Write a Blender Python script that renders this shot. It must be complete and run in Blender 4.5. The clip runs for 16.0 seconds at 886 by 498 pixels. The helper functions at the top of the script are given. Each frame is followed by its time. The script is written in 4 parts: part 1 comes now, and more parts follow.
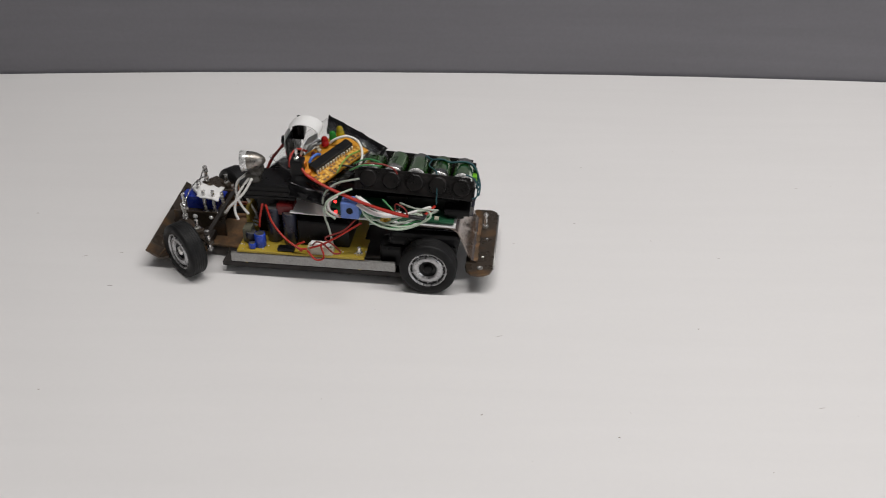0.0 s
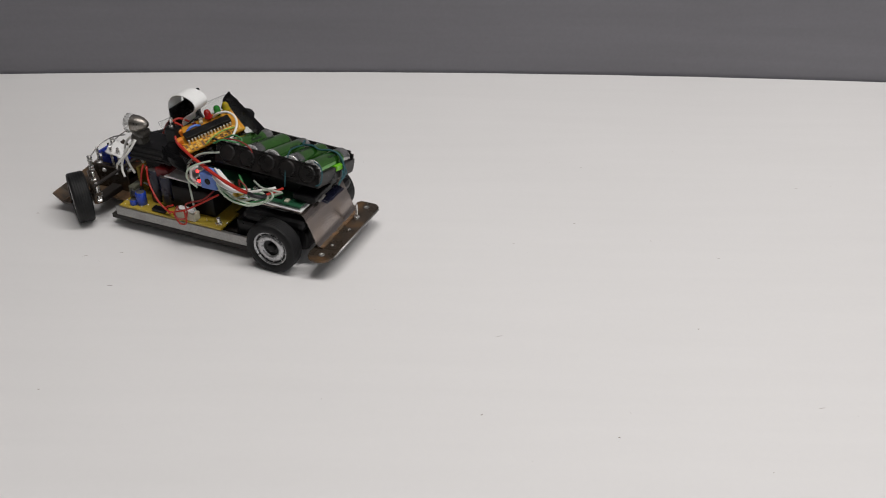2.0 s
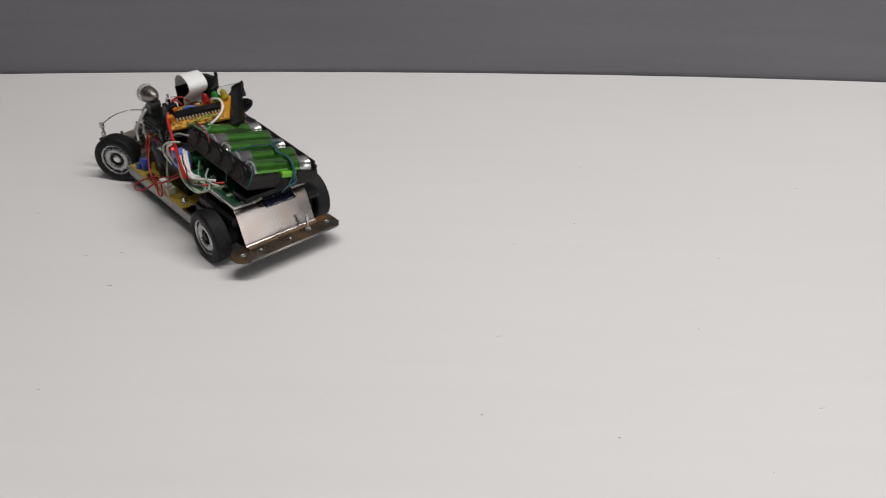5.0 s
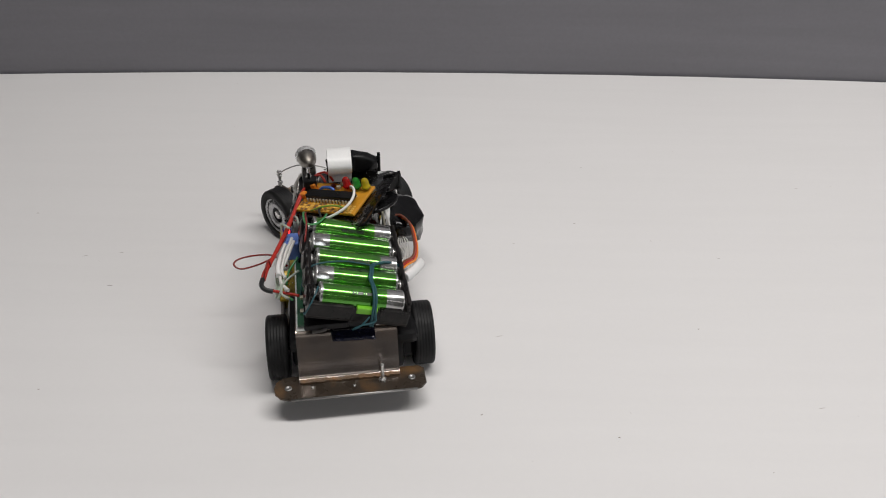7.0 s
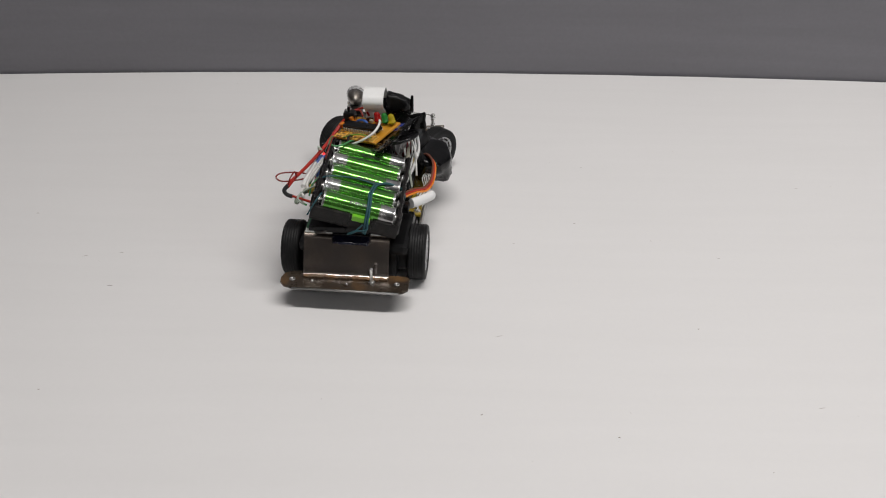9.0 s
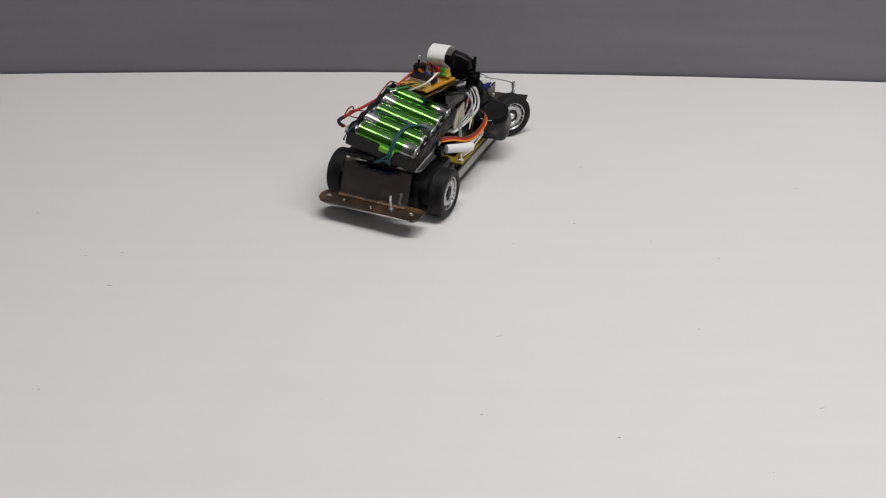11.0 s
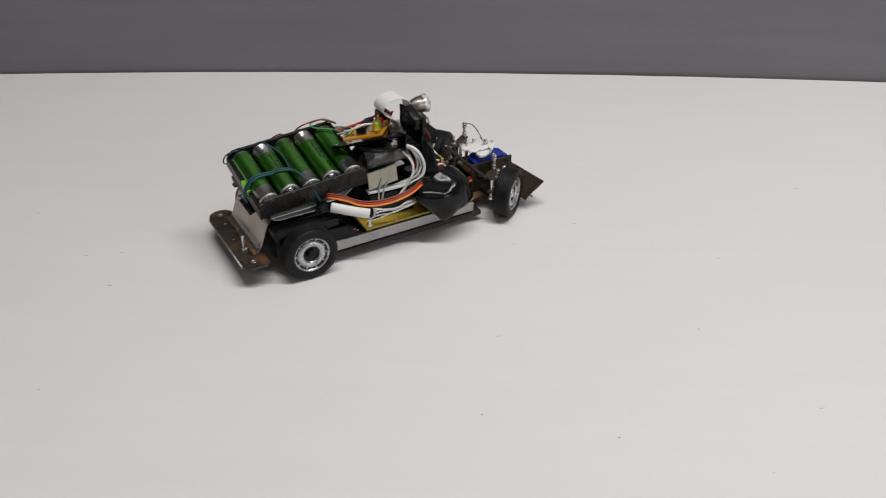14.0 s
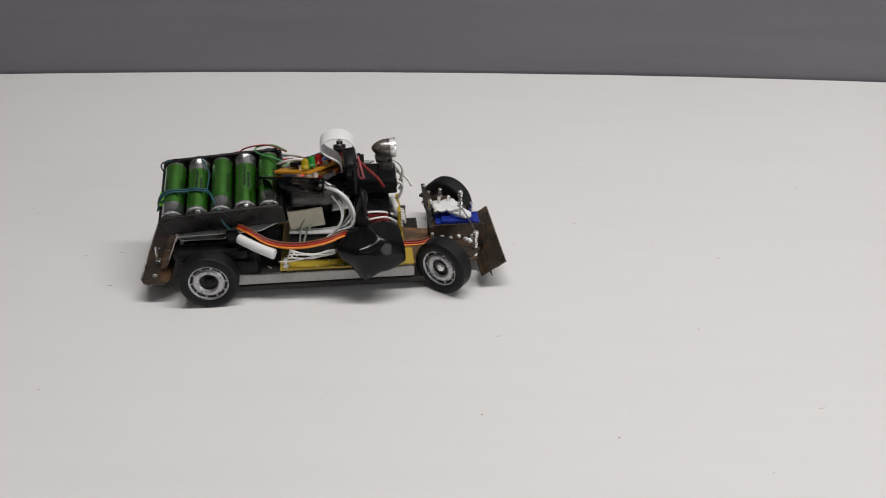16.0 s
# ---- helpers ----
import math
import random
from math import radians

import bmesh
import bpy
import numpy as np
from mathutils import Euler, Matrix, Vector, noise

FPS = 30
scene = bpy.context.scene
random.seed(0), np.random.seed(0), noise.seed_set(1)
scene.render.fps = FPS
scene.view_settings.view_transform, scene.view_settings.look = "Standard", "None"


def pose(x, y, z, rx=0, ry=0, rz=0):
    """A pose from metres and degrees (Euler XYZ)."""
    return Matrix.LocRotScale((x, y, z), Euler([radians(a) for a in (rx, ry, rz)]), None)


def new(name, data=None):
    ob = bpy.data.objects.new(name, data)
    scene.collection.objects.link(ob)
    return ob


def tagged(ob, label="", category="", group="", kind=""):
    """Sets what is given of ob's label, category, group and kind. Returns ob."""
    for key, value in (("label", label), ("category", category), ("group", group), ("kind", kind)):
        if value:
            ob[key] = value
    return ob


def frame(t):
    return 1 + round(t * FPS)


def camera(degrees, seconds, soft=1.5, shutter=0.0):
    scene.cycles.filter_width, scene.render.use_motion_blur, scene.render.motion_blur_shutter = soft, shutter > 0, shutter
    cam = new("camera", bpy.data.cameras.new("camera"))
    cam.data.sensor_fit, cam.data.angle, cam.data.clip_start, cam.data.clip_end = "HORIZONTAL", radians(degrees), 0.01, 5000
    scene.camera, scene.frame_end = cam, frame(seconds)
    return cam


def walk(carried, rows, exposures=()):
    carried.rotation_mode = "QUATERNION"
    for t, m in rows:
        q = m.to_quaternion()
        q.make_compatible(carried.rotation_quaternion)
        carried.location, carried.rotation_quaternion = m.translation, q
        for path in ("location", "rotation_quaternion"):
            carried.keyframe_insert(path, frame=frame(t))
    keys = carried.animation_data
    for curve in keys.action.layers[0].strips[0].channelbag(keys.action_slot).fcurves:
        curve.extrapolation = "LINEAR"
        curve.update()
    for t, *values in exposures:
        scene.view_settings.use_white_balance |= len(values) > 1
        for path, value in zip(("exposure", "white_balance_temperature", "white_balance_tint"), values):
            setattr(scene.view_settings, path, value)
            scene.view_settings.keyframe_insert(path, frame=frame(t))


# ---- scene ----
cam = camera(53.96, 16.0, soft=1.05, shutter=0.3)

# the camera stands still on its tripod
EYE = (0.0, 0.0, 0.3626)
CAM_POSE = pose(EYE[0], EYE[1], EYE[2], 90 - 33.43, 0, 0) @ pose(0, 0, 0, 0, 0, 0.716)
walk(cam, [(0.0, CAM_POSE), (16.0, CAM_POSE)])
scene.view_settings.exposure = 0.0

# ---------------------------------------------------------------- world and lights
world = bpy.data.worlds.new("room_air")
scene.world = world
world.use_nodes = True
world.node_tree.nodes["Background"].inputs[0].default_value = (0.9, 0.95, 1.0, 1)
world.node_tree.nodes["Background"].inputs[1].default_value = 0.01


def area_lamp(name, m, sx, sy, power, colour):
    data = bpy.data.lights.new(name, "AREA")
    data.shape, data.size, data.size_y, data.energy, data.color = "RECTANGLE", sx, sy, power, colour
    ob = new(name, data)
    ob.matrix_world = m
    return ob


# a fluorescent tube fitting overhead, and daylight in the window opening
TUBE_Z = 1.55
tube_light = area_lamp("tube_light", pose(0.44, 0.36, TUBE_Z, 0, 0, 0), 1.65, 0.10, 22.1, (1.0, 0.968, 0.945))
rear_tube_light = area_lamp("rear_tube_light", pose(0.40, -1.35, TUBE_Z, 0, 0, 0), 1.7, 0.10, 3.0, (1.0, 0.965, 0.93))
window_light = area_lamp("window_light", pose(1.975, -0.95, 0.75, 0, 90, 0), 1.2, 1.2, 12, (0.95, 0.97, 1.0))


# ---------------------------------------------------------------- materials
def mat(name, base, rough=0.5, metal=0.0, var=0.25, scale=40.0, fine=400.0, bump=0.0, coat=0.0, alt=None, alt_at=(0.45, 0.65), rvar=0.12, spec=0.5):
    """Principled paint with two scales of variation, an optional second colour in patches, and fine relief."""
    m = bpy.data.materials.new(name)
    m.use_nodes = True
    nt = m.node_tree
    n, l = nt.nodes, nt.links
    b = n["Principled BSDF"]
    b.inputs["Metallic"].default_value = metal
    b.inputs["Coat Weight"].default_value = coat
    b.inputs["Coat Roughness"].default_value = 0.1
    b.inputs["Specular IOR Level"].default_value = spec
    co = n.new("ShaderNodeTexCoord")
    big, small = n.new("ShaderNodeTexNoise"), n.new("ShaderNodeTexNoise")
    big.inputs["Scale"].default_value, small.inputs["Scale"].default_value = scale, fine
    big.inputs["Detail"].default_value = 4
    small.inputs["Detail"].default_value = 3
    l.new(co.outputs["Object"], big.inputs["Vector"])
    l.new(co.outputs["Object"], small.inputs["Vector"])
    mix = n.new("ShaderNodeMix")
    mix.data_type = "FLOAT"
    mix.inputs[0].default_value = 0.4
    l.new(big.outputs["Fac"], mix.inputs[2])
    l.new(small.outputs["Fac"], mix.inputs[3])
    rng = n.new("ShaderNodeMapRange")
    rng.inputs["From Min"].default_value, rng.inputs["From Max"].default_value = 0.3, 0.7
    rng.inputs["To Min"].default_value, rng.inputs["To Max"].default_value = 1 - var, 1 + var
    l.new(mix.outputs[0], rng.inputs["Value"])
    mul = n.new("ShaderNodeVectorMath")
    mul.operation = "SCALE"
    mul.inputs[0].default_value = base
    if alt:
        ramp = n.new("ShaderNodeMapRange")
        ramp.inputs["From Min"].default_value, ramp.inputs["From Max"].default_value = alt_at
        l.new(big.outputs["Fac"], ramp.inputs["Value"])
        two = n.new("ShaderNodeMix")
        two.data_type = "RGBA"
        two.inputs[6].default_value, two.inputs[7].default_value = (*base, 1), (*alt, 1)
        l.new(ramp.outputs["Result"], two.inputs[0])
        l.new(two.outputs[2], mul.inputs[0])
    l.new(rng.outputs["Result"], mul.inputs["Scale"])
    l.new(mul.outputs["Vector"], b.inputs["Base Color"])
    rr = n.new("ShaderNodeMapRange")
    rr.inputs["From Min"].default_value, rr.inputs["From Max"].default_value = 0.3, 0.7
    rr.inputs["To Min"].default_value, rr.inputs["To Max"].default_value = max(0.02, rough - rvar), min(1, rough + rvar)
    l.new(big.outputs["Fac"], rr.inputs["Value"])
    l.new(rr.outputs["Result"], b.inputs["Roughness"])
    if bump:
        bp = n.new("ShaderNodeBump")
        bp.inputs["Strength"].default_value = bump
        bp.inputs["Distance"].default_value = 0.0004
        l.new(small.outputs["Fac"], bp.inputs["Height"])
        l.new(bp.outputs["Normal"], b.inputs["Normal"])
    return m


def streaked(name, base, var, rough, bump, sx, sy):
    """Brushed paint: long faint streaks along x over broad uneven patches."""
    m = mat(name, base, rough, 0, var, 3.0, 260.0, 0, rvar=0.08)
    nt = m.node_tree
    n, l = nt.nodes, nt.links
    b = n["Principled BSDF"]
    co = n.new("ShaderNodeTexCoord")
    mp = n.new("ShaderNodeMapping")
    mp.inputs["Scale"].default_value = (sx, sy, sy)
    ns = n.new("ShaderNodeTexNoise")
    ns.inputs["Scale"].default_value, ns.inputs["Detail"].default_value = 1.0, 5
    l.new(co.outputs["Object"], mp.inputs["Vector"])
    l.new(mp.outputs["Vector"], ns.inputs["Vector"])
    rng = n.new("ShaderNodeMapRange")
    rng.inputs["From Min"].default_value, rng.inputs["From Max"].default_value = 0.3, 0.7
    rng.inputs["To Min"].default_value, rng.inputs["To Max"].default_value = 1 - var * 0.9, 1 + var * 0.9
    l.new(ns.outputs["Fac"], rng.inputs["Value"])
    mul = n.new("ShaderNodeVectorMath")
    mul.operation = "SCALE"
    src = b.inputs["Base Color"].links[0].from_socket
    l.new(src, mul.inputs[0])
    l.new(rng.outputs["Result"], mul.inputs["Scale"])
    l.new(mul.outputs["Vector"], b.inputs["Base Color"])
    bp = n.new("ShaderNodeBump")
    bp.inputs["Strength"].default_value, bp.inputs["Distance"].default_value = bump, 0.0005
    l.new(ns.outputs["Fac"], bp.inputs["Height"])
    l.new(bp.outputs["Normal"], b.inputs["Normal"])
    return m


M_FLOOR = streaked("white_painted_board", (0.755, 0.745, 0.74), 0.011, 0.55, 0.1, 5.0, 60.0)
M_WALL = streaked("grey_painted_wall", (0.172, 0.168, 0.184), 0.06, 0.6, 0.2, 3.0, 60.0)
# unseen surroundings, kept dark to hold down bounced light
M_SURROUND = mat("dark_surround", (0.13, 0.125, 0.12), 0.8, 0, 0.05, 2, 60)
M_CEIL = mat("surround_ceiling", (0.3, 0.3, 0.29), 0.8, 0, 0.04, 2, 60)
M_DIRT = mat("dry_dirt", (0.3, 0.26, 0.23), 0.9, 0, 0.4, 200, 900)

M_RUBBER = mat("tyre_rubber", (0.007, 0.007, 0.0075), 0.55, 0, 0.35, 120, 1500, 0.25, alt=(0.018, 0.018, 0.018), alt_at=(0.5, 0.8), spec=0.25)
M_RIM = mat("silver_plastic_rim", (0.52, 0.52, 0.53), 0.33, 0.85, 0.3, 250, 1500, 0.2, alt=(0.2, 0.2, 0.2), alt_at=(0.55, 0.7))
M_RIMDARK = mat("dark_rim_recess", (0.016, 0.016, 0.017), 0.5, 0, 0.3, 250, 1500)
M_RUST = mat("bare_brown_board", (0.05, 0.038, 0.028), 0.3, 0.25, 0.35, 55, 700, 0.12, alt=(0.14, 0.075, 0.03), alt_at=(0.52, 0.72))
M_DECK = mat("tarnished_copper_board", (0.13, 0.085, 0.05), 0.5, 0.1, 0.35, 60, 700, 0.12, alt=(0.28, 0.14, 0.06), alt_at=(0.5, 0.75))
M_SHEET = mat("bent_polished_sheet", (0.37, 0.325, 0.30), 0.2, 0.95, 0.12, 45, 500, 0.03, alt=(0.335, 0.265, 0.22), alt_at=(0.45, 0.75), rvar=0.07)
M_ALU = mat("worn_aluminium", (0.36, 0.355, 0.345), 0.4, 0.9, 0.3, 60, 800, 0.1, alt=(0.26, 0.25, 0.24), alt_at=(0.5, 0.75))
M_STEEL = mat("bright_steel", (0.82, 0.81, 0.79), 0.25, 0.85, 0.15, 300, 1500)
M_WIRESTEEL = mat("steel_wire", (0.32, 0.31, 0.30), 0.3, 1.0, 0.15, 300, 1500)
M_CHROME = mat("dull_chrome", (0.33, 0.31, 0.285), 0.34, 0.95, 0.35, 150, 700, 0.35, alt=(0.16, 0.14, 0.12), alt_at=(0.45, 0.7))
M_SOLDER = mat("solder", (0.85, 0.85, 0.84), 0.3, 0.6, 0.15, 400, 1500, 0.2)
M_TRAY = mat("black_moulded_plastic", (0.008, 0.0072, 0.007), 0.33, 0, 0.45, 110, 700, 0.12, alt=(0.018, 0.015, 0.014), alt_at=(0.5, 0.75), spec=0.25)
M_BLACK = mat("black_plastic", (0.006, 0.006, 0.0065), 0.36, 0, 0.3, 90, 900, 0.06, spec=0.22)
M_TAPE = mat("black_tape", (0.006, 0.006, 0.0065), 0.27, 0, 0.3, 90, 500, 0.15, spec=0.22)
M_GLOSSTAPE = mat("glossy_black_tape", (0.005, 0.005, 0.0055), 0.16, 0, 0.3, 90, 500, 0.1, rvar=0.05, spec=0.26)
M_FILM = mat("smoky_film", (0.10, 0.095, 0.09), 0.16, 0, 0.3, 60, 500, 0.05, rvar=0.06)
M_NAVY = mat("dark_blue_tape", (0.009, 0.010, 0.024), 0.25, 0, 0.3, 90, 500, 0.1)
M_DARK = mat("dark_fibre_board", (0.018, 0.014, 0.012), 0.6, 0, 0.3, 90, 900, 0.1)
M_YPCB = mat("yellow_circuit_board", (0.44, 0.31, 0.035), 0.4, 0, 0.2, 60, 900, 0.06, alt=(0.36, 0.27, 0.04))
M_PERF = mat("orange_perforated_board", (0.60, 0.27, 0.018), 0.42, 0, 0.18, 80, 900, 0.06)
M_PAD = mat("copper_pad", (0.85, 0.58, 0.14), 0.35, 0.3, 0.2, 300, 1500)
M_GPCB = mat("green_circuit_board", (0.02, 0.09, 0.045), 0.35, 0, 0.3, 80, 900, 0.05)
M_WHITE = mat("white_card", (0.78, 0.78, 0.77), 0.5, 0, 0.05, 60, 600)
M_RIBBON = mat("white_ribbon_cable", (0.80, 0.80, 0.79), 0.38, 0, 0.05, 60, 600)
M_CREAM = mat("cream_label_card", (0.52, 0.49, 0.38), 0.6, 0, 0.14, 150, 900)
M_GREEN = mat("green_cell_wrap", (0.082, 0.32, 0.03), 0.19, 0.88, 0.25, 140, 700, rvar=0.05, coat=0.9)
M_CELL = mat("silver_cell_wrap", (0.47, 0.47, 0.465), 0.22, 0.95, 0.15, 150, 900, rvar=0.06)
M_PRINT = mat("black_print", (0.012, 0.03, 0.01), 0.35, 0, 0.2, 200, 900)
M_LIME = mat("lime_tab", (0.16, 0.48, 0.02), 0.35, 0, 0.15, 200, 900)
M_SERVO = mat("blue_servo_plastic", (0.012, 0.03, 0.26), 0.28, 0, 0.2, 150, 900)
M_TRIM = mat("light_blue_plastic", (0.14, 0.24, 0.62), 0.4, 0, 0.2, 200, 900)
M_CAPBLUE = mat("blue_capacitor_sleeve", (0.02, 0.06, 0.42), 0.3, 0, 0.2, 200, 900)
M_CAPDARK = mat("navy_capacitor_sleeve", (0.014, 0.016, 0.03), 0.32, 0, 0.3, 200, 900)
M_MAROON = mat("dark_red_plastic", (0.13, 0.008, 0.008), 0.35, 0, 0.3, 200, 900)
M_TEAL = mat("teal_cord", (0.012, 0.07, 0.085), 0.6, 0, 0.3, 300, 1500, 0.2)
M_WRED = mat("red_wire", (0.42, 0.022, 0.012), 0.38, 0, 0.12, 200, 900)
M_WDRED = mat("dark_red_wire", (0.22, 0.02, 0.015), 0.38, 0, 0.12, 200, 900)
M_WWHITE = mat("white_wire", (0.78, 0.77, 0.74), 0.4, 0, 0.06, 200, 900)
M_WGREY = mat("grey_green_wire", (0.38, 0.42, 0.36), 0.4, 0, 0.08, 200, 900)
M_WPALE = mat("pale_green_wire", (0.50, 0.60, 0.48), 0.4, 0, 0.08, 200, 900)
M_WGREEN = mat("green_wire", (0.06, 0.26, 0.09), 0.4, 0, 0.1, 200, 900)
M_WLIME = mat("lime_wire", (0.22, 0.36, 0.05), 0.4, 0, 0.1, 200, 900)
M_WORANGE = mat("orange_wire", (0.75, 0.23, 0.02), 0.4, 0, 0.1, 200, 900)
M_WBROWN = mat("brown_wire", (0.17, 0.05, 0.025), 0.4, 0, 0.1, 200, 900)
M_WBLACK = mat("black_wire", (0.012, 0.012, 0.013), 0.38, 0, 0.2, 200, 900)
M_WPINK = mat("pink_wire", (0.62, 0.16, 0.18), 0.4, 0, 0.1, 200, 900)
M_BLUEWIRE = mat("blue_wire", (0.06, 0.16, 0.55), 0.4, 0, 0.1, 200, 900)


def clear_plastic(name, tint, rough, trans=1.0):
    m = mat(name, tint, rough, 0, 0.03, 100, 600, rvar=0.03)
    m.node_tree.nodes["Principled BSDF"].inputs["Transmission Weight"].default_value = trans
    m.node_tree.nodes["Principled BSDF"].inputs["IOR"].default_value = 1.45
    return m


M_PLEXI = clear_plastic("clear_plastic_sheet", (0.93, 0.94, 0.93), 0.05, 1.0)
M_LEDR = clear_plastic("red_led_lens", (0.5, 0.012, 0.01), 0.12, 0.45)
M_LEDG = clear_plastic("green_led_lens", (0.02, 0.30, 0.03), 0.12, 0.45)
M_LEDY = clear_plastic("yellow_led_lens", (0.55, 0.43, 0.015), 0.12, 0.45)


def glow(name, colour, strength):
    m = bpy.data.materials.new(name)
    m.use_nodes = True
    b = m.node_tree.nodes["Principled BSDF"]
    b.inputs["Base Color"].default_value = (*colour, 1)
    b.inputs["Emission Color"].default_value = (*colour, 1)
    b.inputs["Emission Strength"].default_value = strength
    return m


M_TINYLED = glow("lit_red_indicator", (1.0, 0.03, 0.03), 3.0)

# ---------------------------------------------------------------- mesh helpers (millimetres in, metres out)
K = 0.001


def V(*p):
    return Vector(p if len(p) == 3 else p[0])


def axes(o, x, y):
    """A frame with its origin at o, x along x and y in the plane of x and y."""
    x = V(x).normalized()
    z = x.cross(V(y)).normalized()
    y = z.cross(x)
    m = Matrix((x, y, z)).transposed().to_4x4()
    m.translation = V(o)
    return m


def bx(bm, lo, hi, m=None, bev=0.0, mi=0):
    """A box from corner lo to corner hi, its edges rounded by bev."""
    lo, hi = V(lo), V(hi)
    g = bmesh.ops.create_cube(bm, size=1.0)
    vs = g["verts"]
    c, s = (lo + hi) / 2, hi - lo
    for v in vs:
        v.co = Vector((c[i] + v.co[i] * s[i] for i in range(3)))
    fs = set(f for v in vs for f in v.link_faces)
    if bev:
        es = set(e for v in vs for e in v.link_edges)
        r = bmesh.ops.bevel(bm, geom=list(es), offset=min(bev, min(abs(k) for k in s) * 0.45), segments=2, affect="EDGES", profile=0.6)
        vs = list(set(v for v in vs if v.is_valid) | set(r["verts"]))
        fs = set(f for v in vs for f in v.link_faces)
    if m:
        for v in vs:
            v.co = m @ v.co
    for f in fs:
        f.material_index = mi
    return vs


def ring(bm, pts, closed=True):
    return [bm.verts.new(p) for p in pts]


def lathe(bm, a, b, prof, seg=20, mi=0, caps=True, smooth=True):
    """Turn prof, rows of (share of the way from a to b in mm, radius), about the line a to b."""
    a, b = V(a), V(b)
    d = (b - a).normalized()
    u = d.orthogonal().normalized()
    w = d.cross(u)
    rows = []
    for s, r in prof:
        c = a + d * s
        rows.append([bm.verts.new(c + (u * math.cos(2 * math.pi * i / seg) + w * math.sin(2 * math.pi * i / seg)) * max(r, 0.01)) for i in range(seg)])
    for p, q in zip(rows, rows[1:]):
        for i in range(seg):
            f = bm.faces.new((p[i], p[(i + 1) % seg], q[(i + 1) % seg], q[i]))
            f.material_index, f.smooth = mi, smooth
    if caps:
        for row, flip in ((rows[0], True), (rows[-1], False)):
            f = bm.faces.new(row[::-1] if flip else row)
            f.material_index = mi
    return rows


def rod(bm, a, b, r, seg=12, mi=0, bev=0.0):
    n = (V(b) - V(a)).length
    bev = min(bev, n * 0.3, r * 0.6)
    prof = [(0, r - bev), (bev, r), (n - bev, r), (n, r - bev)] if bev else [(0, r), (n, r)]
    lathe(bm, a, b, prof, seg, mi)


def curve_points(pts, n=6):
    """A smooth line through pts."""
    p = [V(q) for q in pts]
    p = [p[0] * 2 - p[1]] + p + [p[-1] * 2 - p[-2]]
    out = []
    for i in range(1, len(p) - 2):
        for k in range(n):
            t = k / n
            out.append(0.5 * ((2 * p[i]) + (p[i + 1] - p[i - 1]) * t + (2 * p[i - 1] - 5 * p[i] + 4 * p[i + 1] - p[i + 2]) * t * t
                              + (3 * p[i] - p[i - 1] - 3 * p[i + 1] + p[i + 2]) * t ** 3))
    out.append(p[-2])
    return out


def wire(bm, pts, r=0.6, n=6, seg=7, mi=0, wx=1.0, side=None):
    """A tube along a smooth line; wx flattens it along the direction side."""
    line = curve_points(pts, n)
    u = None
    rows = []
    for i, c in enumerate(line):
        d = (line[min(i + 1, len(line) - 1)] - line[max(i - 1, 0)]).normalized()
        if side is not None:
            u = (V(side) - d * d.dot(V(side))).normalized()
        else:
            u = d.orthogonal().normalized() if u is None else (u - d * d.dot(u)).normalized()
        w = d.cross(u)
        rows.append([bm.verts.new(c + u * math.cos(2 * math.pi * k / seg) * r * wx + w * math.sin(2 * math.pi * k / seg) * r) for k in range(seg)])
    for p, q in zip(rows, rows[1:]):
        for k in range(seg):
            f = bm.faces.new((p[k], p[(k + 1) % seg], q[(k + 1) % seg], q[k]))
            f.material_index, f.smooth = mi, True
    for row in (rows[0][::-1], rows[-1]):
        bm.faces.new(row).material_index = mi


def strip(bm, line, y0, y1, th, mi=0, smooth=True):
    """A sheet of thickness th that follows line, points (x, z) or (x, y0, y1, z), across y."""
    pts = [(p[0], y0, y1, p[1]) if len(p) == 2 else p for p in line]
    top, bot = [], []
    for i, p in enumerate(pts):
        a, b = pts[max(i - 1, 0)], pts[min(i + 1, len(pts) - 1)]
        dx, dz = b[0] - a[0], b[3] - a[3]
        ln = math.hypot(dx, dz) or 1
        nx, nz = -dz / ln * th / 2, dx / ln * th / 2
        top.append([bm.verts.new((p[0] + nx, y, p[3] + nz)) for y in (p[1], p[2])])
        bot.append([bm.verts.new((p[0] - nx, y, p[3] - nz)) for y in (p[1], p[2])])
    for i in range(len(pts) - 1):
        for quad in ((top[i][0], top[i + 1][0], top[i + 1][1], top[i][1]), (bot[i][1], bot[i + 1][1], bot[i + 1][0], bot[i][0]),
                     (top[i][0], bot[i][0], bot[i + 1][0], top[i + 1][0]), (top[i][1], top[i + 1][1], bot[i + 1][1], bot[i][1])):
            f = bm.faces.new(quad)
            f.material_index, f.smooth = mi, False
    for i in (0, len(pts) - 1):
        bm.faces.new((top[i][0], top[i][1], bot[i][1], bot[i][0])).material_index = mi


def plate(bm, outline, z0, z1, m=None, bev=0.4, mi=0):
    """A flat plate with the given outline of (x, y) between z0 and z1."""
    vs = [bm.verts.new((x, y, z0)) for x, y in outline]
    f = bm.faces.new(vs)
    g = bmesh.ops.extrude_face_region(bm, geom=[f])
    up = [e for e in g["geom"] if isinstance(e, bmesh.types.BMVert)]
    for v in up:
        v.co.z = z1
    allv = vs + up
    if bev:
        es = list(set(e for v in up for e in v.link_edges if all(q in up for q in e.verts)))
        r = bmesh.ops.bevel(bm, geom=es, offset=bev, segments=1, affect="EDGES")
        allv = list(set(v for v in allv if v.is_valid) | set(r["verts"]))
    fs = set(q for v in allv for q in v.link_faces)
    if m:
        for v in allv:
            v.co = m @ v.co
    for q in fs:
        q.material_index = mi


